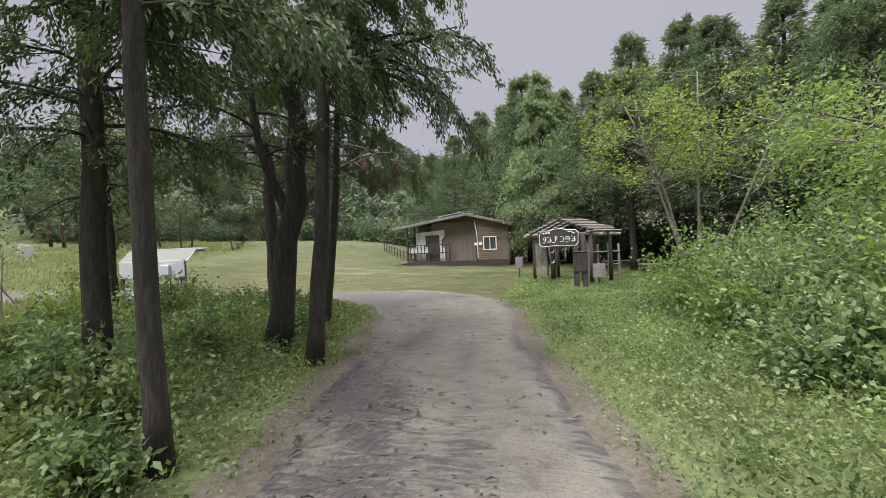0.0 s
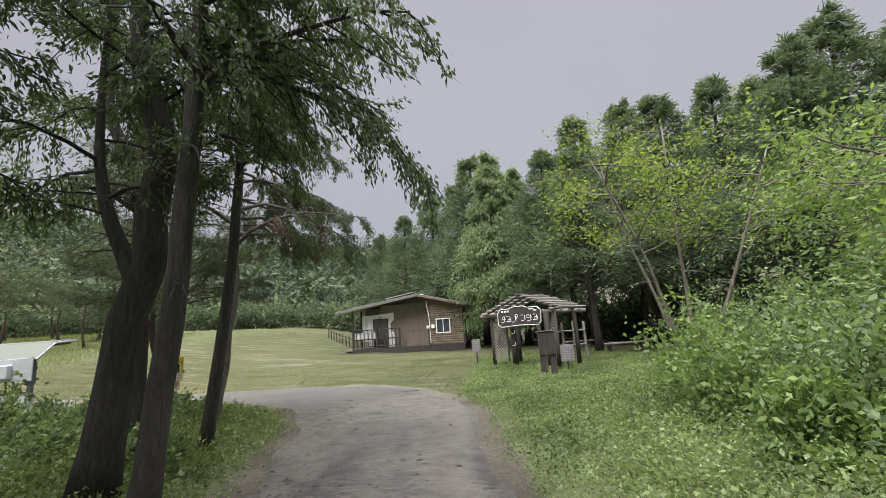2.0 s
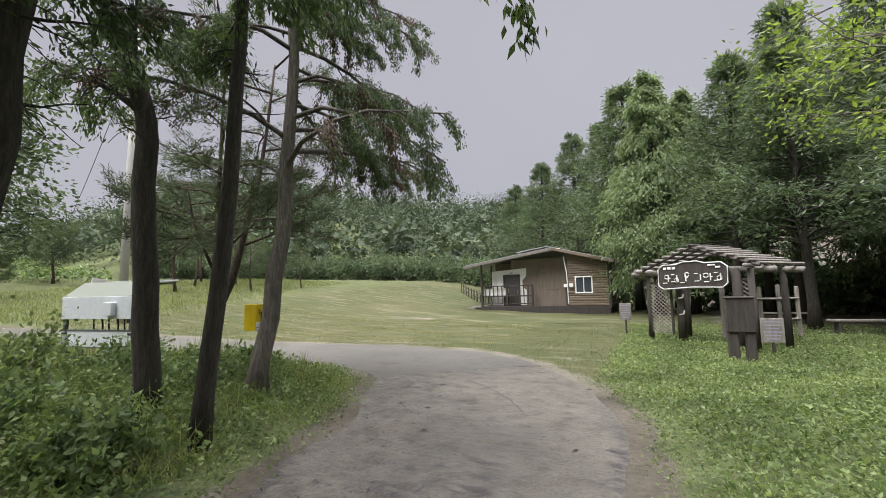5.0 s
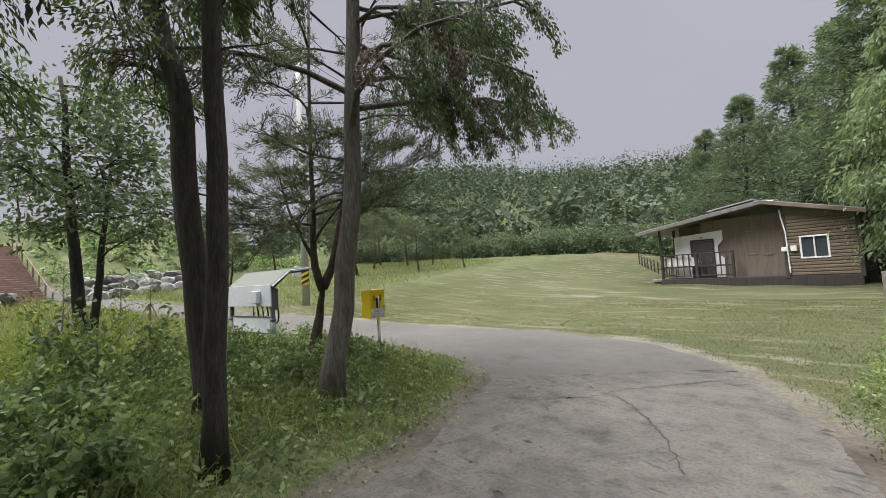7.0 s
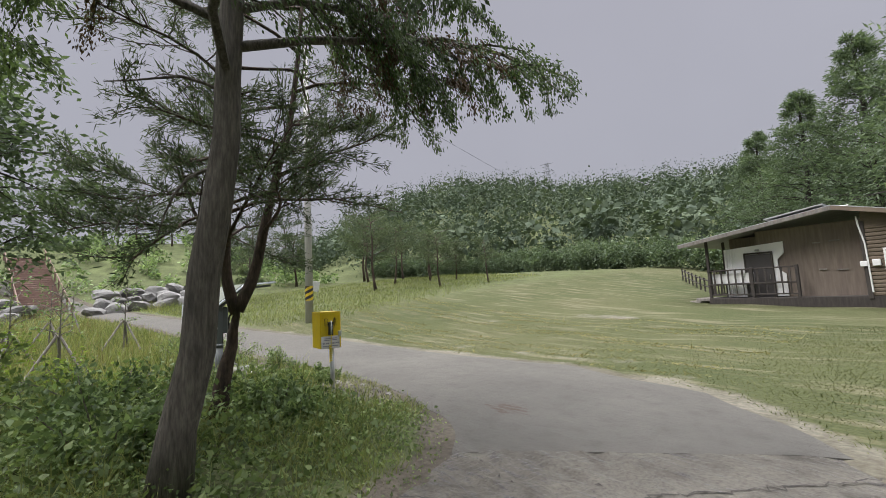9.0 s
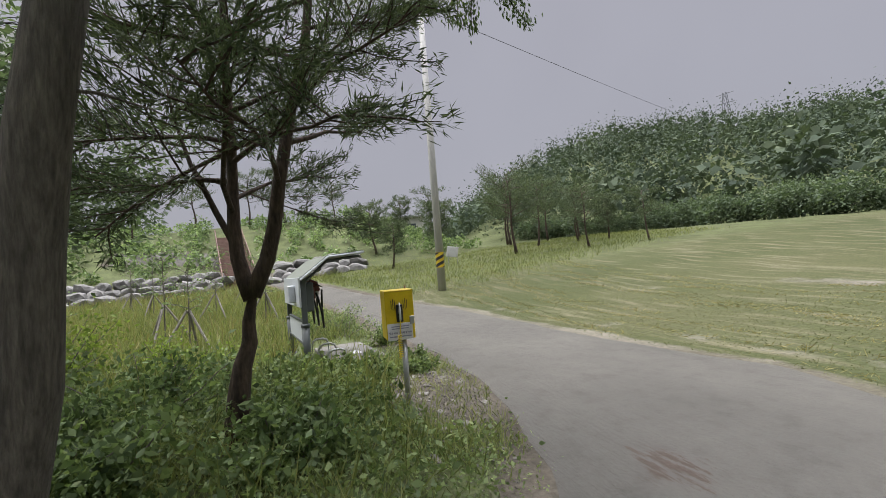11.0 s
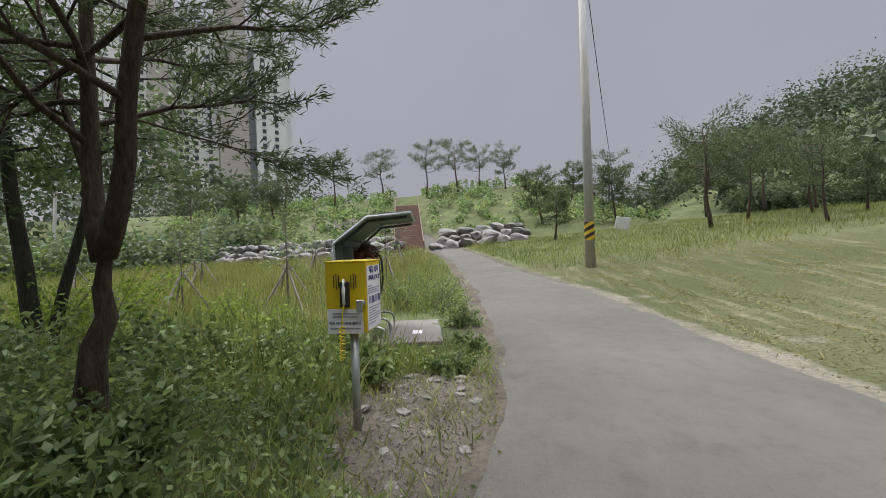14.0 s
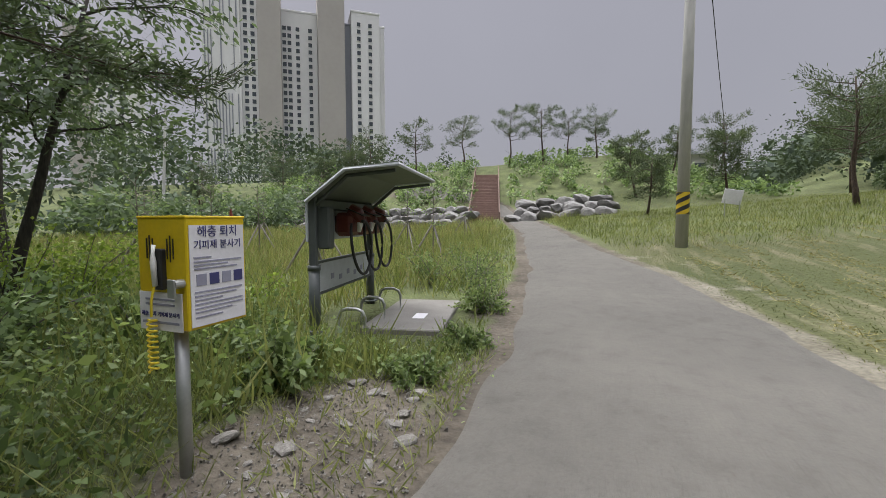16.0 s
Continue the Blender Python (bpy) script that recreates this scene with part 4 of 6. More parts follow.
pit_free = lambda x, y: np.exp(-((x + 6.6) / 1.5) ** 2 - ((y - 14.15) / 0.7) ** 2) < 0.45
pad_free = lambda x, y: ~((x > -11.6) & (x < -8.6) & (y > 12.2) & (y < 14.0))
rg = np.random.default_rng(71)
x, y = scatter(rg, 62000, -9.5, 4.0, -3, 15.0, lambda x, y, d, r: (d > 0.0) & (x < 0) & ((x > -6.3) | (r.uniform(size=len(x)) < 0.4)) & pit_free(x, y) & pad_free(x, y) & (r.uniform(size=len(x)) < np.clip(0.3 + 0.5 * d, 0, 0.9)))
hgt = np.clip(0.06 + 0.16 * road_distance(x, y), 0.07, 0.42) * rg.uniform(0.5, 1.3, len(x))
leafy_ground("verge_weeds", "low leafy weeds along the shaded verge", x, y, hgt, 0.05, F_WEED, 72, 6)
x, y = scatter(rg, 62000, 0.5, 9.0, -3, 27, lambda x, y, d, r: (d > 0.12) & (x > 0) & (r.uniform(size=len(x)) < np.clip(0.35 + 0.5 * d, 0, 0.95) * np.clip(1.7 - y / 18, 0.15, 1)))
hgt = np.clip(0.08 + 0.11 * road_distance(x, y), 0.08, 0.38) * rg.uniform(0.5, 1.3, len(x)) * np.clip(1 - (y - 10) / 6, 0.28, 1)
leafy_ground("verge_weeds", "lush leafy weeds along the sunny verge", x, y, hgt, 0.038, F_WEED, 73, 9)
x, y = scatter(rg, 80000, -3.5, 7.0, 13, 27, lambda x, y, d, r: (d > 0.15) & (r.uniform(size=len(x)) < np.clip((x + 2.5 + 0.2 * (y - 16)) / 3.5, 0, 0.8)))
blades("verge_grass", "short green grass before the gate", x, y, rg.uniform(0.03, 0.075, len(x)), 0.009, F_MEADOW, 74, 0.9)
x, y = scatter(rg, 70000, -26, -1, 16, 27, lambda x, y, d, r: (d > 0.1) & (y > 15) & (r.uniform(size=len(x)) < np.clip(1.5 - (y - 17) / 8, 0.1, 0.9)))
blades("meadow_grass", "short mown yellow-green meadow grass", x, y, rg.uniform(0.02, 0.06, len(x)), 0.012, F_MEADOW, 75, 1.2)
row = rg.integers(0, 14, 26000)
x = rg.uniform(-28, -3, 26000)
y = 18.3 + row * 0.62 + 0.25 * np.sin(x * 0.4 + row) + rg.normal(size=26000) * 0.1
k = (road_distance(x, y) > 0.3) & (np.sin(x * 0.35 + row * 1.7) > -0.2)
blades("cut_grass", "pale rows of drying cut grass on the meadow", x[k], y[k], rg.uniform(0.06, 0.16, k.sum()), 0.014, F_STRAW, 85, 4.0)
x, y = scatter(rg, 90000, -40, -6.5, -12, 15, lambda x, y, d, r: (d > 0.35) & (x < -6.5) & pit_free(x, y) & pad_free(x, y) & (y < 14.3) & (r.uniform(size=len(x)) < np.clip(1.3 - (-x - 7) / 30, 0.25, 1)))
blades("field_grass", "tall wild meadow grass in the field", x, y, rg.uniform(0.2, 0.75, len(x)) * np.clip(road_distance(x, y) / 1.5, 0.3, 1), 0.022, F_GRASS, 76, 0.35)
x, y = scatter(rg, 40000, -42, -9, -14, 13, lambda x, y, d, r: (d > 1.2) & pad_free(x, y) & (r.uniform(size=len(x)) < 0.2 + 0.5 * (np.sin(x * 0.5) * np.cos(y * 0.4) > 0)))
blades("field_grass", "dry straw-coloured grass in the field", x, y, rg.uniform(0.25, 0.75, len(x)), 0.02, F_STRAW, 77, 0.4)
x, y = scatter(rg, 60000, -46, -17, 10, 42, lambda x, y, d, r: (d > 0.5) & (y > 16.5 - 0.35 * (-x - 20)) & (r.uniform(size=len(x)) < np.clip((-19.5 - x - 0.25 * (y - 18)) / 4, 0, 0.9)))
blades("field_grass", "rough green grass round the pole", x, y, rg.uniform(0.1, 0.38, len(x)) * np.clip((x + 43) / 6, 0.2, 1) * np.clip((-18 - x) / 4, 0.2, 1), 0.024, F_GRASS, 78, 0.4)
x, y = scatter(rg, 26000, -9.5, -2.2, 8.0, 14.6, lambda x, y, d, r: (d > 0.2) & pit_free(x, y) & pad_free(x, y) & (np.sin(x * 2.1) * np.cos(y * 2.7) + r.normal(size=len(x)) * 0.5 > 0.1))
blades("verge_grass", "long pale green grass tufts among the weeds", x, y, rg.uniform(0.15, 0.5, len(x)) * np.clip(road_distance(x, y), 0.35, 1), 0.011, F_GRASS, 80, 0.6)
x, y = scatter(rg, 12000, -9, -4.6, 12.6, 15, lambda x, y, d, r: (d > 0.05) & (d < 1.8) & pad_free(x, y) & (r.uniform(size=len(x)) < np.where(pit_free(x, y), 0.5, 0.2)))
blades("verge_grass", "sparse grass tufts on bare stony soil", x, y, rg.uniform(0.05, 0.2, len(x)), 0.012, F_GRASS, 79, 0.7)


def shrub(label, x, y, size, mat, seed, leaf=0.1, count=5200, stems=26, group="shrubs"):
    """A bush: many thin stems from one foot, leaves in uneven clumps along them."""
    r = np.random.default_rng(seed)
    wood = Shape()
    a, d = [], []
    for i in range(stems):
        az = r.uniform(0, 2 * math.pi)
        o = np.array((math.cos(az), math.sin(az), 0)) * r.uniform(0, 0.25 * size)
        line = limb(r, o, (math.cos(az) * r.uniform(0.2, 1.0), math.sin(az) * r.uniform(0.2, 1.0), 1.0), size * r.uniform(0.6, 1.25), 0.5, 0.9)
        wood.tube(line, np.linspace(0.014, 0.004, len(line)), 4, caps=False)
        m = count // stems
        q = r.uniform(0.25, 1.0, m)
        pts = np.array([along(line, min(t, 0.99))[0] for t in q])
        a.append(pts + r.normal(size=(m, 3)) * 0.16 * size * 0.6)
        d.append(r.normal(size=(m, 3)) + (math.cos(az) * 0.5, math.sin(az) * 0.5, -0.1))
    s = thing("shrub", label, "shrub", foot(x, y), 0, group)
    part("stem", wood, M_TWIG, s)
    a, d = np.vstack(a), np.vstack(d)
    a[:, 2] = np.maximum(a[:, 2], 0.05)
    part("foliage", quads_mesh("foliage", leaf_quads(r, a, d, leaf, leaf * 0.5), mat), None, s)
    return s


SH = "dense green shrub with small leaves beside the track"
for i, (x, y, s) in enumerate([(5.0, 10.3, 1.6), (5.6, 9.2, 1.9), (6.1, 12.0, 1.5), (6.4, 7.4, 1.9), (6.9, 10.8, 2.5), (4.9, 6.6, 1.0), (7.2, 5.4, 1.8), (6.2, 4.0, 1.4), (8.8, 7.2, 2.6), (8.6, 3.0, 2.2), (6.6, 13.6, 1.9), (5.0, 4.4, 0.9), (8.5, 12.5, 2.5), (10.5, 10, 3.0), (10.5, 5, 3.0), (4.4, 8.3, 0.8)]):
    shrub(SH, x, y, s, F_SHRUB if i % 3 else F_BROAD, 100 + i, 0.088, 8000)
shrub("low shrub with bright yellow-green leaves", 5.4, 5.3, 0.9, F_YELLOW, 120, 0.13, 1500)
shrub("low yellow-green shrub among the field grass", -9.6, 10.6, 0.8, F_YELLOW, 122, 0.08, 1600)
shrub("leafy yellow-green shrub in the field's edge", -8.1, 9.0, 1.4, F_YELLOW, 123, 0.08, 4200)
shrub("tall shrub with bright yellow-green leaves", 7.6, 6.6, 2.6, F_YELLOW, 121, 0.12, 3500)
SL = "leafy shrub in the shade of the conifers"
for i, (x, y, s) in enumerate([(-4.6, 5.4, 0.9), (-5.4, 7.0, 1.1), (-4.4, 8.6, 0.8), (-6.0, 9.4, 1.1), (-6.4, 10.9, 0.9), (-5.0, 11.0, 0.8), (-7.4, 12.0, 0.75), (-3.4, 7.2, 0.6), (-8.4, 10.6, 0.4), (-4.0, 3.6, 0.8), (-8, 5.5, 1.4), (-5.0, 12.6, 0.55), (-7.3, 13.2, 0.5), (-2.9, 9.0, 0.5), (-9.0, 7.5, 0.7), (-3.6, 4.6, 0.5), (-1.3, 4.0, 0.5), (-2.9, 4.8, 0.9), (-2.2, 4.6, 0.6)]):
    shrub(SL, x, y, s, F_SHRUB if i % 3 else F_WEED, 140 + i, 0.09, 2600, 18)
for i, (x, y, s) in enumerate([(-10.9, 14.05, 0.5), (-12.5, 13.3, 0.8), (-13.4, 13.0, 0.9), (-7.9, 14.2, 0.3), (-12.9, 12.4, 0.9), (-15.0, 12.5, 0.7), (-9.0, 14.35, 0.28)]):
    shrub("small wild shrub at the road's edge", x, y, s, F_WEED, 160 + i, 0.06, 1300, 14)

# ---- the cabin ----
def cabin():
    x0, x1, xm, y0, y1, zb = -8.9, -1.0, -3.4, 33.2, 39.5, 0.45
    apex, zl, zr = (-4.1, 4.0), 3.12, 3.1
    c = thing("cabin", "brown log cabin with open porch and low gable roof", "cabin", (0.17, 0, 0.15))
    roof_z = lambda x: zl + (apex[1] - zl) * (x + 9.9) / (apex[0] + 9.9) if x < apex[0] else apex[1] + (zr - apex[1]) * (x - apex[0]) / (-0.7 - apex[0])
    base = Shape().block(((x0 + x1) / 2, (y0 + y1) / 2, zb - 0.16), (x1 - x0, y1 - y0, 0.56), b=0.02)
    part("deck", base, M_DARKWOOD, c, "dark wooden deck")
    front = Shape()
    wall = Shape()
    # log boards round the front room, with the window left open
    wx0, wx1, wz0, wz1 = -2.88, -1.96, 1.31, 2.28
    n, z = 0, zb + 0.12
    while z < 3.1:
        h = 0.145
        zc = z + h / 2
        spans = [(xm, x1)] if (zc + h / 2 < wz0 or zc - h / 2 > wz1) else [(xm, wx0), (wx1, x1)]
        for a, b in spans:
            s = Shape().block(((a + b) / 2, y0 + 0.06, zc), (b - a, 0.12, h - 0.006), b=0.03)
            part("board", s, M_LOG, c)
        part("board", Shape().block((x1 - 0.06, (y0 + y1) / 2 + 0.06, zc), (0.12, y1 - y0 - 0.13, h - 0.006), b=0.03), M_LOG, c)
        z += h
    gable = Shape().plate([(xm, y0 + 0.02, 3.1), (x1, y0 + 0.02, 3.1), (x1, y0 + 0.02, roof_z(x1) - 0.05), (apex[0] + 0.7, y0 + 0.02, roof_z(apex[0] + 0.7) - 0.05), (xm, y0 + 0.02, roof_z(xm) - 0.05)], -0.1)
    part("gable", gable, M_LOG, c)
    part("corner_post", Shape().block((xm, y0 + 0.05, 1.9), (0.16, 0.16, 2.9), b=0.02), M_DARKWOOD, c)
    part("corner_post", Shape().block((x1, y0 + 0.05, 1.75), (0.16, 0.16, 2.6), b=0.02), M_DARKWOOD, c)
    # porch walls
    part("side_wall", Shape().block((xm + 0.06, (y0 + 33.95) / 2 + 0.1, 2.0), (0.1, 33.95 - y0, 3.0)), M_BROWNWALL, c)
    part("back_wall", Shape().block(((-7.0 + xm) / 2, 33.95, 1.95), (xm + 7.0, 0.12, 3.1)), M_BROWNWALL, c)
    white = Shape().plate([(-8.3, 33.85, zb + 0.15), (-6.0, 33.85, zb + 0.15), (-6.0, 33.85, 1.55), (-6.25, 33.85, 1.75), (-6.25, 33.85, 2.2), (-6.0, 33.85, 2.45), (-6.0, 33.85, 2.95), (-8.3, 33.85, 2.8)], 0.05)
    part("white_panel", white, M_WHITEPAINT, c, "white painted wall panel")
    for k in range(4):
        part("fluting", Shape().tube([(-8.22 + 0.1 * k, 33.78, zb + 0.2), (-8.22 + 0.1 * k, 33.78, 2.78)], 0.035, 8), M_WHITEPAINT, c)
    d = part("door", Shape().block((-6.95, 33.77, 1.5), (0.95, 0.06, 1.95), b=0.01), M_DOOR, c, "dark glazed door")
    part("door_frame", Shape().block((-7.46, 33.76, 1.52), (0.07, 0.08, 2.0), b=0.01).block((-6.44, 33.76, 1.52), (0.07, 0.08, 2.0), b=0.01).block((-6.95, 33.76, 2.53), (1.09, 0.08, 0.07), b=0.01), M_DARKWOOD, d)
    part("door_handle", Shape().tube([(-6.55, 33.71, 1.35), (-6.55, 33.69, 1.55)], 0.015, 6), M_STEEL, d)
    part("lamp", Shape().block((-6.95, 33.75, 2.66), (0.16, 0.1, 0.08), b=0.02), M_STEEL, c, "small porch lamp")
    part("side_wall", Shape().block((-7.6, 37.0, 1.9), (1.5, 4.6, 2.9)), M_BROWNWALL, c)
    # roof: two slabs with thickness, sheet edge, and a raised ridge cover
    for (xa, za), (xb, zb2), nm in (((-9.9, zl), apex, "roof"), (apex, (-0.7, zr), "roof")):
        part(nm, Shape().plate([(xa, y0 - 0.35, za), (xb, y0 - 0.35, zb2), (xb, y1 + 0.4, zb2), (xa, y1 + 0.4, za)], 0.09), M_GREYROOF, c, "grey metal sheet roof")
        part("bargeboard", Shape().plate([(xa, y0 - 0.37, za - 0.1), (xb, y0 - 0.37, zb2 - 0.1), (xb, y0 - 0.37, zb2 + 0.06), (xa, y0 - 0.37, za + 0.06)], 0.04), M_GREYWOOD if nm == "roof" and xa < -5 else M_LOG, c)
    part("ridge_cover", Shape().plate([(-6.3, y0 - 0.3, 3.86), (-4.35, y0 - 0.3, 4.15), (-4.35, y1, 4.15), (-6.3, y1, 3.86)], 0.05), M_GREYROOF, c, "pale raised sheet on the roof")
    part("vent_bar", Shape().block((-3.75, y0 - 0.36, 3.98), (0.3, 0.04, 0.05), b=0.01), M_WHITEPAINT, c)
    # porch posts and railings
    for x, y in ((x0 + 0.08, y0 + 0.08), (x0 + 0.08, 35.2), (x0 + 0.08, 37.2), (x0 + 0.08, 39.2), (-7.1, y0 + 0.08), (-5.5, y0 + 0.08)):
        top = roof_z(x) - 0.02 if x < -8 else 1.85
        part("post", Shape().block((x, y, (zb + top) / 2 + 0.05), (0.11, 0.11, top - zb), b=0.012), M_DARKWOOD, c)
    for z, h in ((0.72, 0.06), (1.2, 0.08), (1.84, 0.06)):
        part("rail", Shape().block(((x0 - 5.5) / 2, y0 + 0.08, z), (-5.5 - x0, 0.07, h), b=0.01), M_DARKWOOD, c)
        part("rail", Shape().block((x0 + 0.08, 36.2, z), (0.07, 6.0, h), b=0.01), M_DARKWOOD, c)
    for i in range(12):
        x = x0 + 0.3 + i * 0.285
        part("baluster", Shape().block((x, y0 + 0.08, 0.95), (0.035, 0.035, 0.5)), M_DARKWOOD, c)
        part("baluster", Shape().block((x, y0 + 0.07, 1.52), (0.075, 0.03, 0.6), b=0.008), M_DARKWOOD, c)
    for i in range(18):
        part("baluster", Shape().block((x0 + 0.08, 33.5 + i * 0.32, 1.3), (0.04, 0.05, 1.1)), M_DARKWOOD, c)
    part("banner", Shape().block((-7.9, y0 + 0.2, 1.46), (1.7, 0.015, 0.46)), M_WHITEPAINT, c, "white cloth behind the railing")
    # window
    w = part("window", Shape().block((-2.42, y0 + 0.01, 2.26), (1.0, 0.07, 0.07), b=0.01).block((-2.42, y0 + 0.01, 1.33), (1.0, 0.07, 0.07), b=0.01).block((-2.88, y0 + 0.01, 1.795), (0.07, 0.07, 0.87), b=0.01).block((-1.96, y0 + 0.01, 1.795), (0.07, 0.07, 0.87), b=0.01).block((-2.42, y0 + 0.01, 1.795), (0.05, 0.07, 0.87), b=0.01), M_WHITEPAINT, c, "white window frame")
    for x in (-2.65, -2.19):
        part("pane", Shape().block((x, y0 + 0.05, 1.795), (0.41, 0.012, 0.87)), M_GLASS, w)
    # dark board added behind the panes in place of the room's shade
    part("dark_backing", Shape().block((-2.4, y0 + 0.6, 1.8), (1.6, 0.05, 1.8)), M_DOOR, c)
    # rain pipe and meter
    part("pipe", Shape().tube([(-3.5, y0 - 0.06, 3.55), (-3.47, y0 - 0.05, 3.2), (-3.36, y0 - 0.04, 2.5), (-3.32, y0 - 0.04, 0.7)], 0.028, 8), M_WHITEPAINT, c, "white plastic pipe")
    part("meter_box", Shape().block((-3.12, y0 - 0.05, 1.78), (0.22, 0.1, 0.24), b=0.015).block((-3.46, y0 - 0.05, 1.76), (0.2, 0.1, 0.2), b=0.015), M_WHITEPAINT, c, "white meter boxes")
    for x, z, w2 in ((-4.9, 2.75, 0.25), (-4.35, 2.78, 0.35), (-4.8, 1.65, 0.25), (-4.2, 1.6, 0.35)):
        part("trim_strip", Shape().block((x, 33.87, z), (w2, 0.03, 0.05)), M_GREYWOOD, c)
    part("step", Shape().block((-9.3, 34.3, 0.5), (0.7, 1.4, 0.16), b=0.02).block((-9.7, 34.3, 0.38), (0.5, 1.4, 0.14), b=0.02), M_GREYWOOD, c)
    return c


cabin()
# low fence running on behind the cabin
fence = thing("fence", "low dark wooden fence beside the cabin", "fence")
for i in range(9):
    x, y = -10.2 - 0.62 * i, 37.6 + 0.9 * i
    z = float(hills(x, y))
    part("fence_post", Shape().block((x, y, z + 0.4), (0.08, 0.08, 0.9), b=0.01), M_DARKWOOD, fence)
    if i < 8:
        for h in (0.35, 0.72):
            part("fence_rail", Shape().tube([(x, y, z + h), (x - 0.62, y + 0.9, float(hills(x - 0.62, y + 0.9)) + h)], 0.035, 6), M_DARKWOOD, fence)

# ---- the gate ----
def text(body, size, at, turn, mat, parent, name="lettering", tilt=90.0, thick=0.002):
    cu = bpy.data.curves.new(name, "FONT")
    cu.body, cu.size, cu.align_x, cu.align_y, cu.extrude = body, size, "CENTER", "CENTER", thick
    cu.materials.append(mat)
    ob = new(name, cu)
    ob.matrix_basis = pose(*at, tilt, 0, turn)
    ob.parent = parent
    return ob


def gate():
    g = thing("gate", "rustic wooden entrance gate with lattice sides and pole roof", "gate", (0, 0, 0))
    g.matrix_basis = Matrix.Translation((1.3, 21.6, 0.1)) @ pose(0, 0, 0, 0, 0, -38) @ Matrix.Diagonal((1.25, 1, 1, 1)) @ Matrix.Translation((-1.0, -21.0, 0))
    for x, y, h, r in ((1.0, 21.0, 1.95, 0.07), (1.75, 21.1, 1.95, 0.1), (3.1, 20.9, 1.9, 0.1), (3.42, 20.8, 1.9, 0.07), (1.3, 22.2, 2.0, 0.07), (3.42, 22.2, 2.0, 0.07)):
        z = float(land(np.array([x]), np.array([y]))[0]) - 0.1
        part("post", Shape().tube([(x, y, z), (x + 0.01, y, z + h * 0.5), (x, y, z + h + 0.1)], (r, r * 0.92, r * 0.88), 10), M_DARKWOOD, g, smooth=True)
    # lattice panels: crossed slats
    for xa, xb in ((1.05, 1.6), (3.13, 3.38)):
        w, h0, h1 = xb - xa, 0.2, 1.65
        step = 0.11
        k = -h1
        while k < w + h1:
            for s in (1, -1):
                # line x = k + s * z clipped to the panel
                pts = []
                za, zb = h0, h1
                x_at = lambda z: (k + (z - h0)) if s > 0 else (w - k - (z - h0))
                zs = [z for z in np.linspace(za, zb, 60) if 0 <= x_at(z) <= w]
                if len(zs) > 2:
                    part("slat", Shape().tube([(xa + x_at(zs[0]), 20.98 + 0.012 * s, zs[0]), (xa + x_at(zs[-1]), 20.98 + 0.012 * s, zs[-1])], 0.014, 4), M_GREYWOOD, g)
            k += step
        part("lattice_frame", Shape().block((xa, 20.98, 0.92), (0.05, 0.05, 1.5), b=0.008).block((xb, 20.98, 0.92), (0.05, 0.05, 1.5), b=0.008).block(((xa + xb) / 2, 20.98, 1.66), (w, 0.05, 0.05), b=0.008), M_DARKWOOD, g)
    # beams
    for y in (20.95, 22.2):
        part("beam", Shape().tube([(0.6, y, 1.93), (2.5, y, 1.97), (3.8, y, 1.88)], 0.075, 8), M_GREYWOOD, g, smooth=True)
    for x in (0.95, 3.42):
        part("beam", Shape().tube([(x, 20.6, 2.0), (x, 22.5, 2.0)], 0.055, 8), M_GREYWOOD, g, smooth=True)
    # pole roof
    for y in np.linspace(20.8, 22.3, 4):
        part("rafter", Shape().tube([(0.9, y, 1.98), (2.25, y, 2.58)], 0.035, 6), M_DARKWOOD, g)
        part("rafter", Shape().tube([(2.25, y, 2.58), (3.6, y, 1.98)], 0.035, 6), M_DARKWOOD, g)
    for i in range(8):
        t = i / 7
        for sx in (-1, 1):
            part("roof_pole", Shape().tube([(2.25 + sx * 1.38 * t, 20.65, 2.64 - 0.6 * t), (2.25 + sx * 1.38 * t + 0.03, 22.45 + 0.1 * (i % 3), 2.64 - 0.6 * t)], 0.04, 7), M_GREYWOOD, g)
    # name board
    out = [(1.5, 2.0), (1.62, 2.14), (1.95, 2.13), (2.1, 2.19), (2.45, 2.19), (2.6, 2.13), (2.95, 2.12), (3.07, 2.0), (3.05, 1.58), (2.95, 1.48), (2.3, 1.5), (1.62, 1.46), (1.5, 1.56)]
    b = part("sign_board", Shape().plate([(x, 20.72, z) for x, z in out], -0.06), M_DARKWOOD, g, "carved dark wooden name board")
    rim = [(x, 20.65, z) for x, z in out]
    part("sign_border", Shape().tube(rim, 0.016, 6, closed=True), M_WHITEPAINT, b)
    for x, w, zc, h in GATE_MARKS:
        part("carving", Shape().block((x, 20.645, zc), (w, 0.02, h), b=0.006), M_WHITEPAINT, b)
    for x, z in ((1.72, 1.8), (1.95, 1.7), (2.2, 1.84), (2.62, 1.8), (2.9, 1.72)):
        a = np.arange(10) * 0.2 * math.pi
        part("carving", Shape().tube(np.column_stack([x + 0.055 * np.cos(a), np.full(10, 20.645), z + 0.055 * np.sin(a)]), 0.013, 5, closed=True), M_WHITEPAINT, b)
    # open picket leaf
    leaf = part("gate_leaf", Shape().tube([(2.55, 21.6, 0.55), (3.2, 23.4, 0.6)], 0.035, 6).tube([(2.55, 21.6, 1.15), (3.2, 23.4, 1.15)], 0.035, 6), M_GREYWOOD, g)
    for i in range(5):
        t = i / 4
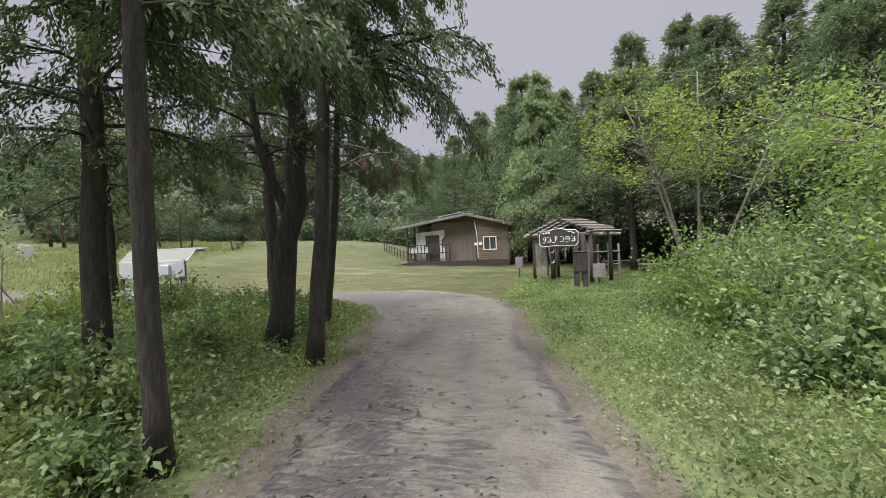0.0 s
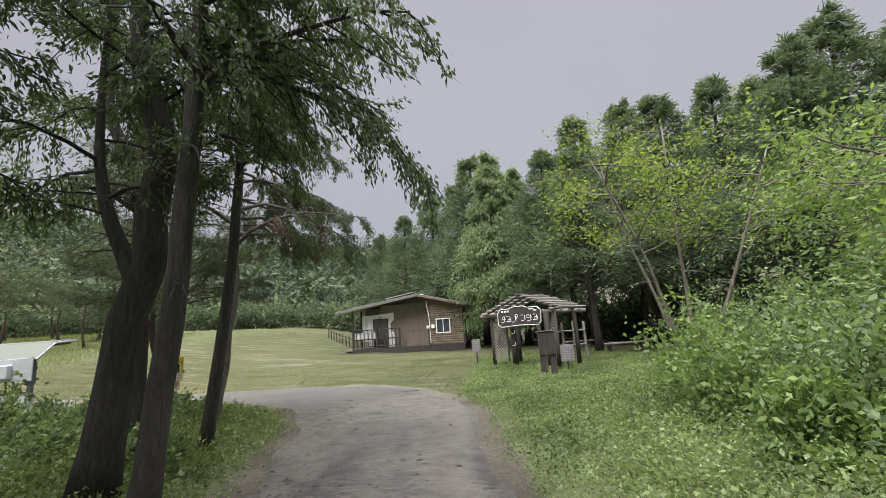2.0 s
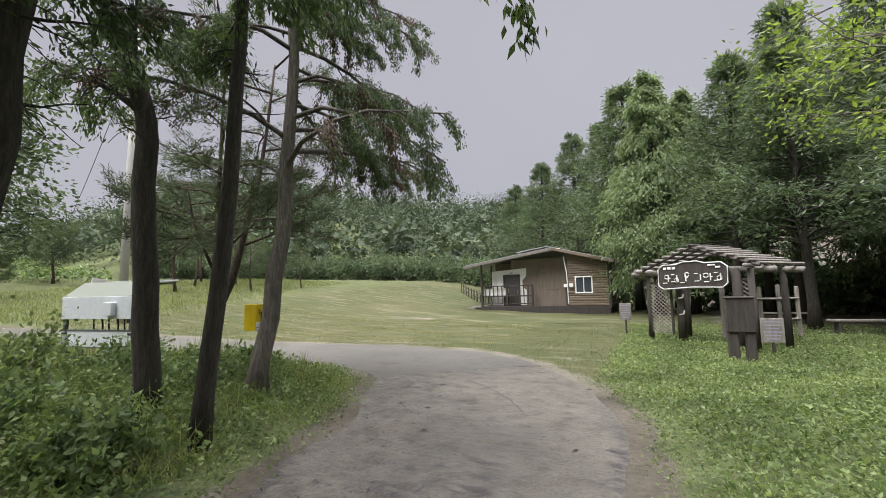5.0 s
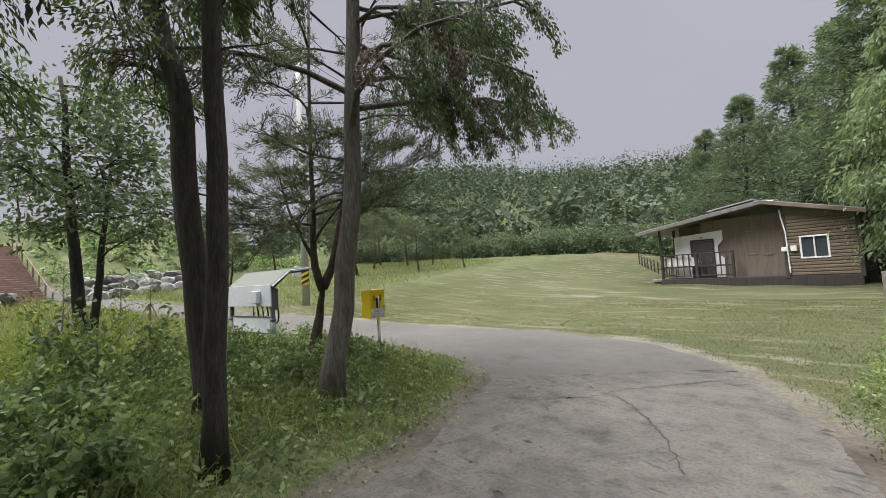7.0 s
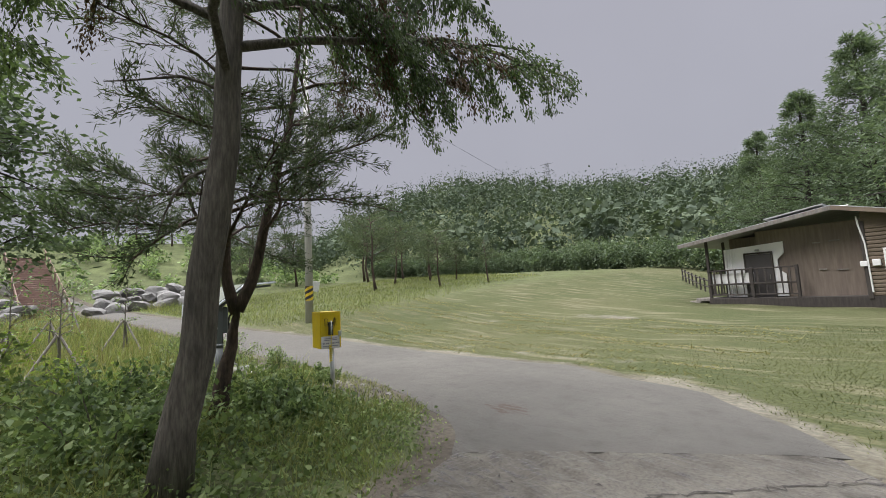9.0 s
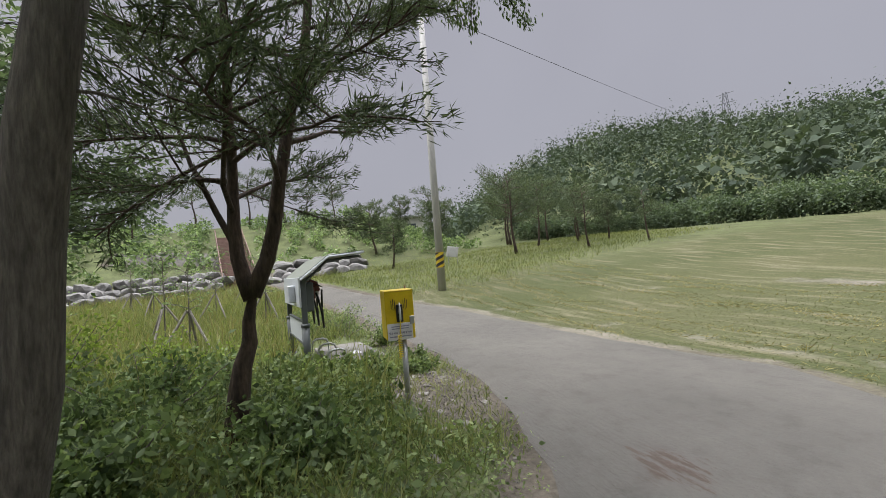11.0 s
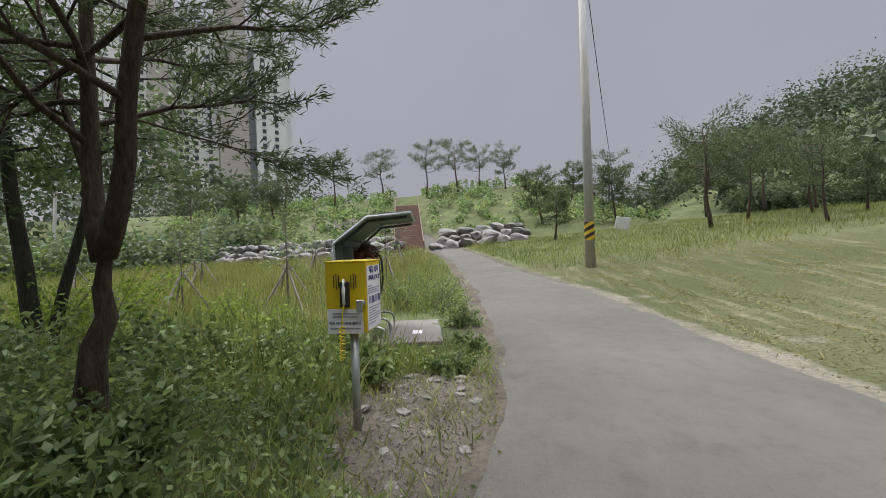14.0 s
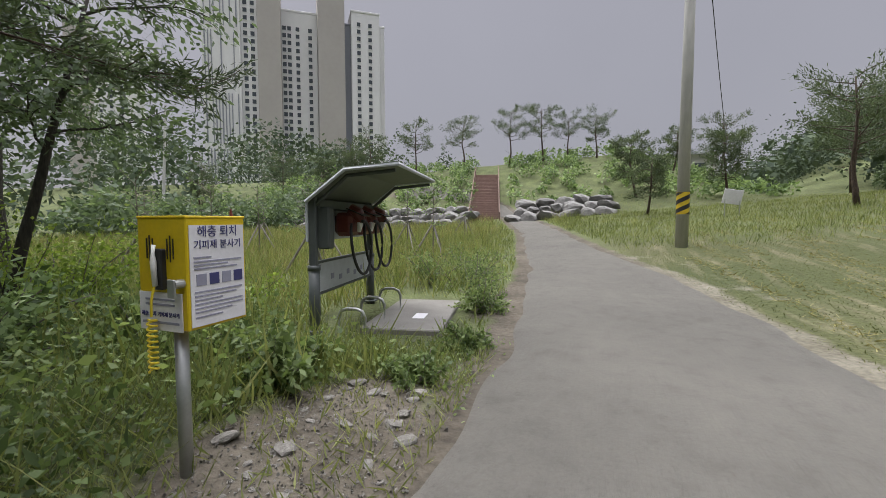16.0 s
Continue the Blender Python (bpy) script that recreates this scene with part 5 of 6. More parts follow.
        part("picket", Shape().block((2.5 + 0.68 * t, 21.5 + 1.9 * t, 0.8), (0.13 if i == 0 else 0.09, 0.05, 1.35 + 0.1 * (i % 2)), turn=70, b=0.012), M_GREYWOOD, leaf)
    for z in (0.75, 1.2):
        part("hook", Shape().tube([(1.85, 20.85, z), (1.98, 20.8, z + 0.02), (2.0, 20.8, z + 0.12)], 0.016, 6), M_WHITEPAINT, g)
    return g


GATE_MARKS = [(1.68 + 0.11 * k, 0.08, 2.04, 0.07) for k in range(3)]
for k in range(6):
    x = 1.68 + 0.21 * k + (0.12 if k > 2 else 0)
    GATE_MARKS += [(x + 0.075, 0.025, 1.76, 0.2 - 0.04 * (k % 2)), (x - 0.01, 0.11, 1.63 + 0.03 * (k % 2), 0.025)] + ([(x - 0.02, 0.08, 1.86, 0.022)] if k % 2 else [(x + 0.1, 0.05, 1.76, 0.022)])
GATE_MARKS += [(2.75, 0.16, 2.06, 0.04), (2.88, 0.1, 2.0, 0.05)]
gate()

# dark timber posts before the gate
gp = thing("gate_post", "pair of dark timber posts joined by a broad board", "post", foot(3.05, 18.1), 4)
for x, w in ((-0.15, 0.2), (0.16, 0.18)):
    part("post", Shape().block((x, 0, 0.66), (w, 0.15, 1.46), b=0.025), M_DARKWOOD, gp)
part("board", Shape().block((0, -0.09, 1.06), (0.5, 0.05, 0.74), b=0.015), M_DARKWOOD, gp)
part("cap", Shape().block((0, -0.03, 1.42), (0.54, 0.22, 0.05), b=0.02), M_DARKWOOD, gp)


def notice(x, y, w, h, z, turn, label):
    n = thing("notice_board", label, "sign", (x, y, float(land(np.array([x]), np.array([y]))[0])), turn, "gate notices")
    part("post", Shape().block((0, 0.02, z / 2 - 0.03), (0.06, 0.05, z + 0.1), b=0.008), M_DARKWOOD, n)
    b = part("panel", Shape().block((0, 0, z), (w, 0.03, h), b=0.006), M_GREYWOOD, n)
    for i in range(6):
        part("line", Shape().block((0, -0.018, z + h * (0.36 - i * 0.14)), (w * (0.8 - 0.12 * (i % 3)), 0.004, h * 0.05)), M_GREYINK, b)
    return n


notice(0.54, 22.56, 0.36, 0.55, 0.82, 0, "small pale notice board on a wooden post")
notice(3.79, 19.1, 0.45, 0.54, 0.58, 8, "small grey notice board with lines of writing")
# logs and low rails in the wood's shade behind the gate
for x, y, a in ((7.0, 24.0, 10), (9.5, 22.0, -15), (5.8, 27.5, 5)):
    lg = thing("bench", "low weathered wooden bench in the wood's shade", "bench", foot(x, y, 0), a, "benches in the wood")
    part("seat", Shape().block((0, 0, 0.45), (1.8, 0.35, 0.06), b=0.01), M_GREYWOOD, lg)
    for s in (-0.7, 0.7):
        part("leg", Shape().block((s, 0, 0.2), (0.08, 0.3, 0.46), b=0.01), M_DARKWOOD, lg)

# ---- cracks in the paving ----
M_CRACK = surface("dark_crack_soil", (0.03, 0.026, 0.022), (0.07, 0.06, 0.052), 12.0, 0.95)


def crack(points, width, seed):
    """A jagged dark seam lying in the paving."""
    r = np.random.default_rng(seed)
    p = np.array(points, float)
    q = np.linspace(0, len(p) - 1, 12 * len(p))
    line = np.stack([np.interp(q, np.arange(len(p)), p[:, i]) for i in range(2)], 1) + r.normal(size=(len(q), 2)) * width * 0.7
    t = np.gradient(line, axis=0)
    nrm = np.stack([-t[:, 1], t[:, 0]], 1) / (np.linalg.norm(t, axis=1)[:, None] + 1e-9)
    w = width * r.uniform(0.3, 1.0, (len(q), 1))
    w[0] = w[-1] = 0.002
    v = []
    for a in (line + nrm * w / 2, line - nrm * w / 2):
        v.append(np.column_stack([a, hills(a[:, 0], a[:, 1]) + 0.042]))
    n = len(q)
    f = [(i, i + 1, n + i + 1, n + i) for i in range(n - 1)]
    c = new("crack", mesh_of("crack", Shape().add(np.vstack(v), f), M_CRACK))
    return tagged(c, "jagged dark crack across the paving", "crack", kind="structure")


crack([(-2.78, 12.85), (-2.18, 13.27), (-1.63, 13.72), (-1.48, 14.27), (-1.13, 14.74), (-0.74, 15.34), (-0.46, 15.77)], 0.026, 1)
crack([(-1.45, 13.97), (-1.15, 13.75), (-0.77, 13.36), (-0.46, 13.0), (-0.1, 12.4)], 0.018, 2)

# ---- utility pole ----
PX, PY = -20.2, 18.1
pz = float(land(np.array([PX]), np.array([PY]))[0])
pole = thing("utility_pole", "tall grey concrete utility pole with a striped band", "utility pole", (PX, PY, pz))
part("pole", Shape().tube([(0, 0, -0.2), (0, 0, 7), (0, 0, 14.1)], (0.19, 0.155, 0.115), 20), M_POLE, pole, smooth=True)
band = part("band", Shape().tube([(0, 0, 1.05), (0, 0, 1.75)], (0.194, 0.191), 20, caps=False), plain("band_yellow", (0.55, 0.4, 0.02), 0.5), pole, "yellow and black striped warning band", smooth=True)
blk = plain("band_black", (0.02, 0.02, 0.02), 0.5)
for k in range(5):
    # slanting stripe wrapped round the pole
    v, f = [], []
    for i in range(21):
        a = i * 2 * math.pi / 20
        zl = 0.9 + k * 0.28 + 0.28 * i / 20 * 2
        for zz in (zl, zl + 0.14):
            v.append((0.198 * math.cos(a), 0.198 * math.sin(a), min(max(zz - 0.28, 1.06), 1.74)))
    f = [(2 * i, 2 * i + 2, 2 * i + 3, 2 * i + 1) for i in range(20)]
    part("stripe", Shape().add(v, f), blk, band)
part("crossarm", Shape().block((0, 0, 13.6), (0.09, 0.7, 0.09), 20, b=0.01), M_STEEL, pole)
for s in (-0.3, 0.3):
    part("insulator", Shape().tube([(0.1 * s, s, 13.65), (0.1 * s, s, 13.75), (0.1 * s, s, 13.85)], (0.03, 0.055, 0.03), 10), M_WHITEPAINT, pole)
for i, (a, b, sag) in enumerate([((PX, PY, 13.3 + pz), (-98, 148, 31), 1.0), ((PX, PY, 13.0 + pz), (-43.7, 24.8, 6.0), 0.6)]):
    t = np.linspace(0, 1, 24)[:, None]
    line = np.array(a) * (1 - t) + np.array(b) * t
    line[:, 2] -= sag * 4 * (t[:, 0] * (1 - t[:, 0]))
    w = thing("power_cable", "thin black overhead power cable", "cable", group="overhead cables")
    part("wire", Shape().tube(line, 0.018, 4), M_BLACK, w)

# ---- repellent dispenser box ----
bx = thing("dispenser_box", "yellow steel insect repellent dispenser on a steel post", "dispenser", (-6.17, 13.5, 0.03), 0)
BW, BD, BH, BZ = 0.33, 0.36, 0.55, 0.8
box_b = part("box", Shape().block((-BD / 2, BW / 2, BZ + BH / 2), (BD, BW, BH), b=0.006), M_YELLOW, bx)
part("lid", Shape().block((-BD / 2, BW / 2, BZ + BH + 0.004), (BD + 0.006, BW + 0.006, 0.014), b=0.004), M_YELLOW, box_b)
part("post", Shape().tube([(-0.06, 0.2, -0.15), (-0.06, 0.2, BZ + 0.02)], 0.033, 14), M_STEEL, bx, "grey steel post", smooth=True)
# printed sheet on the side that faces the road
sheet_b = part("poster", Shape().block((-BD / 2, BW + 0.003, BZ + BH / 2 - 0.01), (BD - 0.03, 0.004, BH - 0.05)), M_WHITE, bx, "white printed instruction sheet")
text("해충 퇴치", 0.062, (-BD / 2, BW + 0.006, BZ + BH - 0.07), 180, M_INK, sheet_b)
text("기피제 분사기", 0.05, (-BD / 2, BW + 0.006, BZ + BH - 0.135), 180, M_INK, sheet_b)
for i, (z, w) in enumerate([(0.355, 0.1), (0.335, 0.29), (0.318, 0.2), (0.3, 0.26), (0.185, 0.29), (0.165, 0.25), (0.145, 0.16), (0.125, 0.29), (0.105, 0.29), (0.085, 0.22), (0.06, 0.16)]):
    part("line", Shape().block((-BD / 2 + (0.29 - w) / 2, BW + 0.006, BZ + z), (w, 0.003, 0.008)), M_GREYINK, sheet_b)
for i in range(4):
    part("pictogram", Shape().block((-0.075 - i * 0.075, BW + 0.006, BZ + 0.245), (0.058, 0.003, 0.058), b=0.001), M_INK if i % 2 else M_GREYINK, sheet_b)
# front: nozzle holder, bars, lower label, hose
for i, yy in enumerate((0.07, 0.09, 0.11, 0.21, 0.23, 0.25)):
    part("sound_bar", Shape().block((0.004, yy, BZ + 0.4), (0.004, 0.006, 0.13 - 0.03 * abs(abs(i - 2.5) - 1.5))), M_BLACK, bx)
part("holder", Shape().block((0.012, 0.16, BZ + 0.3), (0.03, 0.075, 0.2), b=0.006), M_BLACK, bx, "black nozzle holder")
part("nozzle", Shape().tube([(0.035, 0.16, BZ + 0.22), (0.04, 0.16, BZ + 0.34), (0.04, 0.16, BZ + 0.38), (0.035, 0.16, BZ + 0.42)], (0.012, 0.014, 0.008, 0.01), 12), M_WHITEPAINT, bx, "white spray nozzle", smooth=True)
lab = part("label_plate", Shape().block((0.006, 0.155, BZ + 0.09), (0.006, 0.29, 0.19)), M_WHITE, bx)
text("해충 퇴치 기피제 분사기", 0.026, (0.0115, 0.155, BZ + 0.075), 90, M_INK, lab)
for z in (0.15, 0.125):
    part("line", Shape().block((0.011, 0.155, BZ + z), (0.003, 0.2, 0.01)), M_GREYINK, lab)
part("line", Shape().block((0.011, 0.155, BZ + 0.035), (0.003, 0.25, 0.012)), M_GREYINK, lab)
part("lock", Shape().tube([(0.0, 0.3, BZ + 0.235), (0.05, 0.3, BZ + 0.235)], 0.022, 12).block((0.05, 0.29, BZ + 0.215), (0.012, 0.05, 0.09), b=0.004), M_STEEL, bx, "chrome key lock")
coil = [(0.045 + 0.02 * math.cos(t), 0.14 + 0.02 * math.sin(t), BZ + 0.06 - 0.0042 * t) for t in np.arange(0, 10 * 2 * math.pi, 0.5)]
yh = plain("yellow_hose", (0.7, 0.55, 0.03), 0.4)
part("hose", Shape().tube([(0.04, 0.16, BZ + 0.22), (0.05, 0.15, BZ + 0.15), (0.05, 0.145, BZ + 0.07)], 0.006, 6), yh, bx)
part("hose", Shape().tube(coil, 0.006, 5), yh, bx, "coiled yellow air hose", smooth=True)
part("beacon", Shape().tube([(-0.3, 0.3, BZ + BH), (-0.3, 0.3, BZ + BH + 0.05)], (0.012, 0.004), 8), M_RED, bx)

# ---- dust blower station ----
ds = thing("dust_blower_station", "grey dust blower shelter with three red blowers", "dust blower", (-10.8, 12.15, 0.06), 10.8)
L = 1.97
for x in (0.0, L):
    part("post", Shape().tube([(x, 0, -0.1), (x, 0, 0.75)], 0.065, 14), M_GREENGREY, ds, smooth=True)
    part("post_collar", Shape().tube([(x, 0, 0.72), (x, 0, 0.78)], 0.075, 14), M_GREENGREY, ds, smooth=True)
    part("post", Shape().block((x, 0, 1.16), (0.07, 0.09, 0.85), b=0.01), M_GREENGREY, ds)
    part("foot_plate", Shape().block((x, 0, 0.0), (0.2, 0.2, 0.03), b=0.005), M_GREENGREY, ds)
    arm = [(x, 0.0, 1.46), (x, 0.43, 1.82), (x, 1.0, 1.87)]
    part("arm", Shape().tube(arm, 0.025, 6), M_GREENGREY, ds)
rs = [(-0.05, 1.52), (0.43, 1.88), (1.05, 1.93)]
for (ya, za), (yb, zb) in zip(rs[:-1], rs[1:]):
    part("roof", Shape().plate([(-0.08, ya, za), (L + 0.08, ya, za), (L + 0.08, yb, zb), (-0.08, yb, zb)], 0.03), M_ROOFSHEET, ds, "folded sheet metal roof")
part("roof_edge", Shape().tube([(L + 0.09, -0.05, 1.52), (L + 0.09, 0.43, 1.88), (L + 0.09, 1.05, 1.93), (-0.09, 1.05, 1.93), (-0.09, 0.43, 1.88), (-0.09, -0.05, 1.52)], 0.022, 6), M_PANEL, ds)
part("back_panel", Shape().block((L / 2, -0.06, 1.31), (L + 0.1, 0.03, 0.5), b=0.005), M_PANEL, ds, "pale grey back panel")
part("fascia", Shape().block((L / 2, 0.02, 1.5), (L - 0.06, 0.1, 0.12), b=0.01), M_GREENGREY, ds)
part("control_box", Shape().block((L - 0.12, 0.1, 1.22), (0.16, 0.16, 0.5), b=0.02), M_GREENGREY, ds, "grey control box with a pipe handle")
part("meter_box", Shape().block((L - 0.5, -0.13, 1.28), (0.25, 0.12, 0.3), b=0.015), M_PANEL, ds)
sp = part("sign_panel", Shape().block((L / 2, 0.0, 0.62), (L - 0.14, 0.025, 0.36), b=0.004), M_PANEL, ds, "pale blue notice panel with dark frame")
part("frame", Shape().block((L / 2, 0.0, 0.81), (L - 0.1, 0.05, 0.035), b=0.005).block((L / 2, 0.0, 0.43), (L - 0.1, 0.05, 0.035), b=0.005), M_GREENGREY, sp)
for i in range(5):
    part("pictogram", Shape().block((0.45 + 0.26 * i, 0.016, 0.6 - 0.04 * (i % 2)), (0.09, 0.004, 0.07)), M_GREYINK, sp)
for i in range(3):
    x = 0.35 + i * 0.48
    bl = part("blower", Shape().block((x, 0.16, 1.26), (0.36, 0.24, 0.3), b=0.05).tube([(x, 0.2, 1.41), (x, 0.3, 1.38), (x, 0.36, 1.28)], (0.12, 0.1, 0.05), 12), M_RED, ds, "dark red blower housing")
    part("nozzle_gun", Shape().tube([(x + 0.02, 0.3, 1.36), (x + 0.02, 0.34, 1.26), (x + 0.02, 0.32, 1.16)], (0.025, 0.04, 0.025), 10), M_WHITEPAINT, bl)
    part("hood", Shape().plate([(x - 0.16, 0.2, 1.46), (x + 0.16, 0.2, 1.46), (x + 0.13, 0.42, 1.36), (x - 0.13, 0.42, 1.36)], 0.012), M_BLACK, bl)
    loop = [(x + 0.1 + 0.26 * math.cos(t) * 0.8, 0.34 + 0.1 * math.sin(t * 0.5), 0.96 + 0.34 * math.sin(t)) for t in np.linspace(0.45 * math.pi, 2.35 * math.pi, 30)]
    part("hose", Shape().tube(loop, 0.019, 8), M_BLACK, bl, "black rubber hose", smooth=True)
# the plinth and foot bars
pad = thing("concrete_pad", "small cast concrete plinth before the blower station", "plinth", (-10.2, 13.25, 0.0), 10.8)
part("slab", Shape().block((0, 0, 0.0), (1.95, 1.0, 0.14), b=0.015), M_CONC, pad)
part("patch", Shape().block((0.25, 0.1, 0.073), (0.3, 0.16, 0.006)), M_WHITE, pad, "pale sticker on the slab")
for i, (x, y) in enumerate(((-8.9, 13.0), (-9.65, 12.85), (-10.4, 12.72))):
    fb = thing("foot_bar", "bent chrome foot bar set in the ground", "foot bar", (x, y, 0.05), 100.8, "foot bars")
    part("bar", Shape().tube([(-0.16, 0, -0.05), (-0.16, 0, 0.2), (-0.13, 0, 0.27), (-0.06, 0, 0.3), (0.06, 0, 0.3), (0.13, 0, 0.27), (0.16, 0, 0.2), (0.16, 0, -0.05)], 0.02, 10), M_STEEL, fb, smooth=True)

# ---- boulder wall and steps in the west ----
def boulder_mesh(seed):
    bm = bmesh.new()
    bmesh.ops.create_icosphere(bm, subdivisions=2, radius=0.5)
    for v in bm.verts:
        d = v.co.normalized()
        k = 1 + 0.35 * noise.noise(d * 1.3 + Vector((seed * 7.1, 0, 0))) + 0.12 * noise.noise(d * 4 + Vector((0, seed * 3.3, 0)))
        p = d * 0.5 * k
        m = max(abs(p.x), abs(p.y), abs(p.z))
        v.co = p * (1 + 0.45 * (p.length / m - 1)) if m > 0 else p
    me = bpy.data.meshes.new("boulder")
    bm.to_mesh(me)
    bm.free()
    me.materials.append(M_STONE)
    return me


bmeshes = [boulder_mesh(i) for i in range(6)]
wall = thing("boulder_wall", "dry stacked wall of grey boulders along the bank", "retaining wall", kind="structure")
rb = np.random.default_rng(91)
for row in range(3):
    y = -24.0
    while y < 16:
        w = rb.uniform(0.9, 2.0)
        xw = -38.2 - 0.12 * (y - 8) - row * 1.3 + rb.normal() * 0.2
        if not (abs(y - 6.6) < 1.9):
            o = part("boulder", bmeshes[rb.integers(6)], None, wall)
            h = rb.uniform(0.65, 1.0)
            o.matrix_basis = Matrix.LocRotScale((xw, y + w / 2, float(hills(xw, y + w / 2)) + 0.2 + row * 0.32), Euler((rb.uniform(-.2, .2), rb.uniform(-.2, .2), rb.uniform(-.3, .3))), (1.2, w * 1.05, h))
        y += w * 0.9
for i in range(26):
    x, y = -40 - rb.uniform(0, 3), rb.uniform(10, 17)
    o = part("boulder", bmeshes[rb.integers(6)], None, wall)
    o.matrix_basis = Matrix.LocRotScale((x, y, float(hills(x, y)) + 0.15), Euler((0, 0, rb.uniform(0, 3))), Vector((1, 1.2, 0.8)) * rb.uniform(0.5, 1.1))
st = thing("stairs", "straight flight of red-brown timber steps up the bank", "stairs", kind="structure")
for i in range(30):
    x = -39.0 - i * 0.42
    part("step", Shape().block((x, 6.6 + 0.24 * (x + 39), 1.15 + i * 0.178), (0.5, 2.4, 0.2), 13, b=0.015), M_STEPS, st)
for s in (-1.3, 1.3):
    part("handrail", Shape().tube([(-38.9, 6.6 + s, 2.0), (-51.6, 6.6 + s - 3.05, 7.3)], 0.05, 6), M_STEPS, st)
    for i in range(8):
        x = -39 - i * 1.75
        part("rail_post", Shape().block((x, 6.6 + s + 0.24 * (x + 39), 1.55 + i * 0.74), (0.1, 0.1, 1.0)), M_STEPS, st)
# flat wooden platform where the road bends
pl = thing("bench", "low long wooden bench at the road's bend", "bench", foot(-39.5, 10.8, 0), 100)
part("seat", Shape().block((0, 0, 0.45), (3.0, 0.5, 0.12), b=0.02), M_DARKWOOD, pl)
for s in (-1.2, 1.2):
    part("leg", Shape().block((s, 0, 0.2), (0.2, 0.4, 0.44), b=0.02), M_DARKWOOD, pl)

# white notice board by the pole
nb = thing("notice_board", "white notice board tilted on thin legs by the road", "sign", foot(-30.7, 22.0, 0), 100)
part("panel", Shape().block((0, 0, 1.0), (0.9, 0.05, 0.75), (10, 8, 0), b=0.01), M_WHITE, nb)
for s in (-0.35, 0.35):
    part("leg", Shape().tube([(s, 0.02, -0.1), (s, 0.02, 1.0)], 0.025, 6), M_STEEL, nb)

# saplings with tripod props
def sapling(x, y, h, seed):
    r = np.random.default_rng(seed)
    s = make_tree("sapling", "thin young tree held by three wooden props", "sapling", foot(x, y), [(stem(h, (0.1, 0.05)), 0.025)], bark=M_TWIG, leaf=F_SHRUB, seed=seed, boughs=12, bough_len=0.5, first=0.45, last=0.98, sag=0.1, rise=0.6, twigs=3, sprays=5,
                  spray_len=0.1, leaf_size=(0.09, 0.04), droop=0.2, shape="even", spread=0.06, group="staked saplings")
    for k in range(3):
        a = k * 2.1 + seed
        part("prop", Shape().tube([(0.75 * math.cos(a), 0.75 * math.sin(a), -0.05), (0.03 * math.cos(a), 0.03 * math.sin(a), 1.15)], 0.028, 6), M_GREYWOOD, s)


for i, (x, y, h) in enumerate([(-12.2, 9.9, 2.2), (-12.2, 7.2, 2.3), (-11.6, 5.6, 2.4), (-14.2, 8.8, 2.6), (-16.5, 11.0, 2.3), (-17, 4, 2.5), (-19, 9, 2.4), (-22, 6.0, 2.6), (-15, 1, 2.4), (-21, 0.5, 2.5), (-26, 9.0, 2.6), (-28, 3.0, 2.5)]):
    sapling(x, y, h, 200 + i)

# stones on the bare soil
stone_sm = surface("pale_stone", (0.16, 0.15, 0.13), (0.36, 0.34, 0.31), 6.0, 0.9, 0, 0.6, 0.01, None, 0.3, 0.3)
rs2 = np.random.default_rng(95)
bms = []
for m in bmeshes[:3]:
    c = m.copy()
    c.name = "stone"
    c.materials.clear()
    c.materials.append(stone_sm)
    bms.append(c)
for i in range(140):
    x, y = -6.5 + rs2.normal() * 1.1, 14.05 + rs2.normal() * 0.42
    if road_distance(np.array([x]), np.array([y]))[0] < 0.15:
        continue
    o = new("stone", bms[i % 3])
    sc = 0.012 + 0.07 * rs2.uniform() ** 4
    o.matrix_basis = Matrix.LocRotScale((x, y, float(land(np.array([x]), np.array([y]))[0]) + sc * 0.1), Euler((rs2.uniform(-.3, .3), rs2.uniform(-.3, .3), rs2.uniform(0, 6))), Vector((1.3, 1, 0.42)) * sc * 1.7)
    tagged(o, "pale broken stone lying on bare soil", "stone", "loose stones")

# gravel chips
rgv = np.random.default_rng(98)
gx, gy2 = -6.6 + rgv.normal(size=3000) * 1.3, 14.1 + rgv.normal(size=3000) * 0.45
kk = road_distance(gx, gy2) > 0.03
gx, gy2 = gx[kk], gy2[kk]
gb = np.column_stack([gx, gy2, land(gx, gy2) + 0.004])
gs = rgv.uniform(0.006, 0.022, len(gx))
gd = unit(rgv.normal(size=(len(gx), 3)) * (1, 1, 0.35) + (0, 0, 0.3))
gq = np.vstack([leaf_quads(rgv, gb, gd, gs[:, None], gs[:, None] * 1.1, 0.4), leaf_quads(rgv, gb + (0.004, 0.003, 0), gd[::-1], gs[:, None], gs[:, None], 0.4)])
tagged(new("gravel", quads_mesh("gravel", gq, stone_sm)), "pale gravel chips on the bare soil", "gravel", kind="stuff")

# clods, twigs and dead leaves on the track
rcl = np.random.default_rng(101)
cn = 5200
cy = rcl.uniform(-1.5, 14.2, cn)
ca = np.where(rcl.uniform(size=cn) < 0.6, rcl.normal(0.2, 0.16, cn), rcl.uniform(0.0, 1.0, cn))
lx = np.interp(cy, [p[1] for p in LEFT_EDGE[:9]], [p[0] for p in LEFT_EDGE[:9]])
rx = np.interp(cy, [p[1] for p in RIGHT_EDGE[:9]], [p[0] for p in RIGHT_EDGE[:9]])
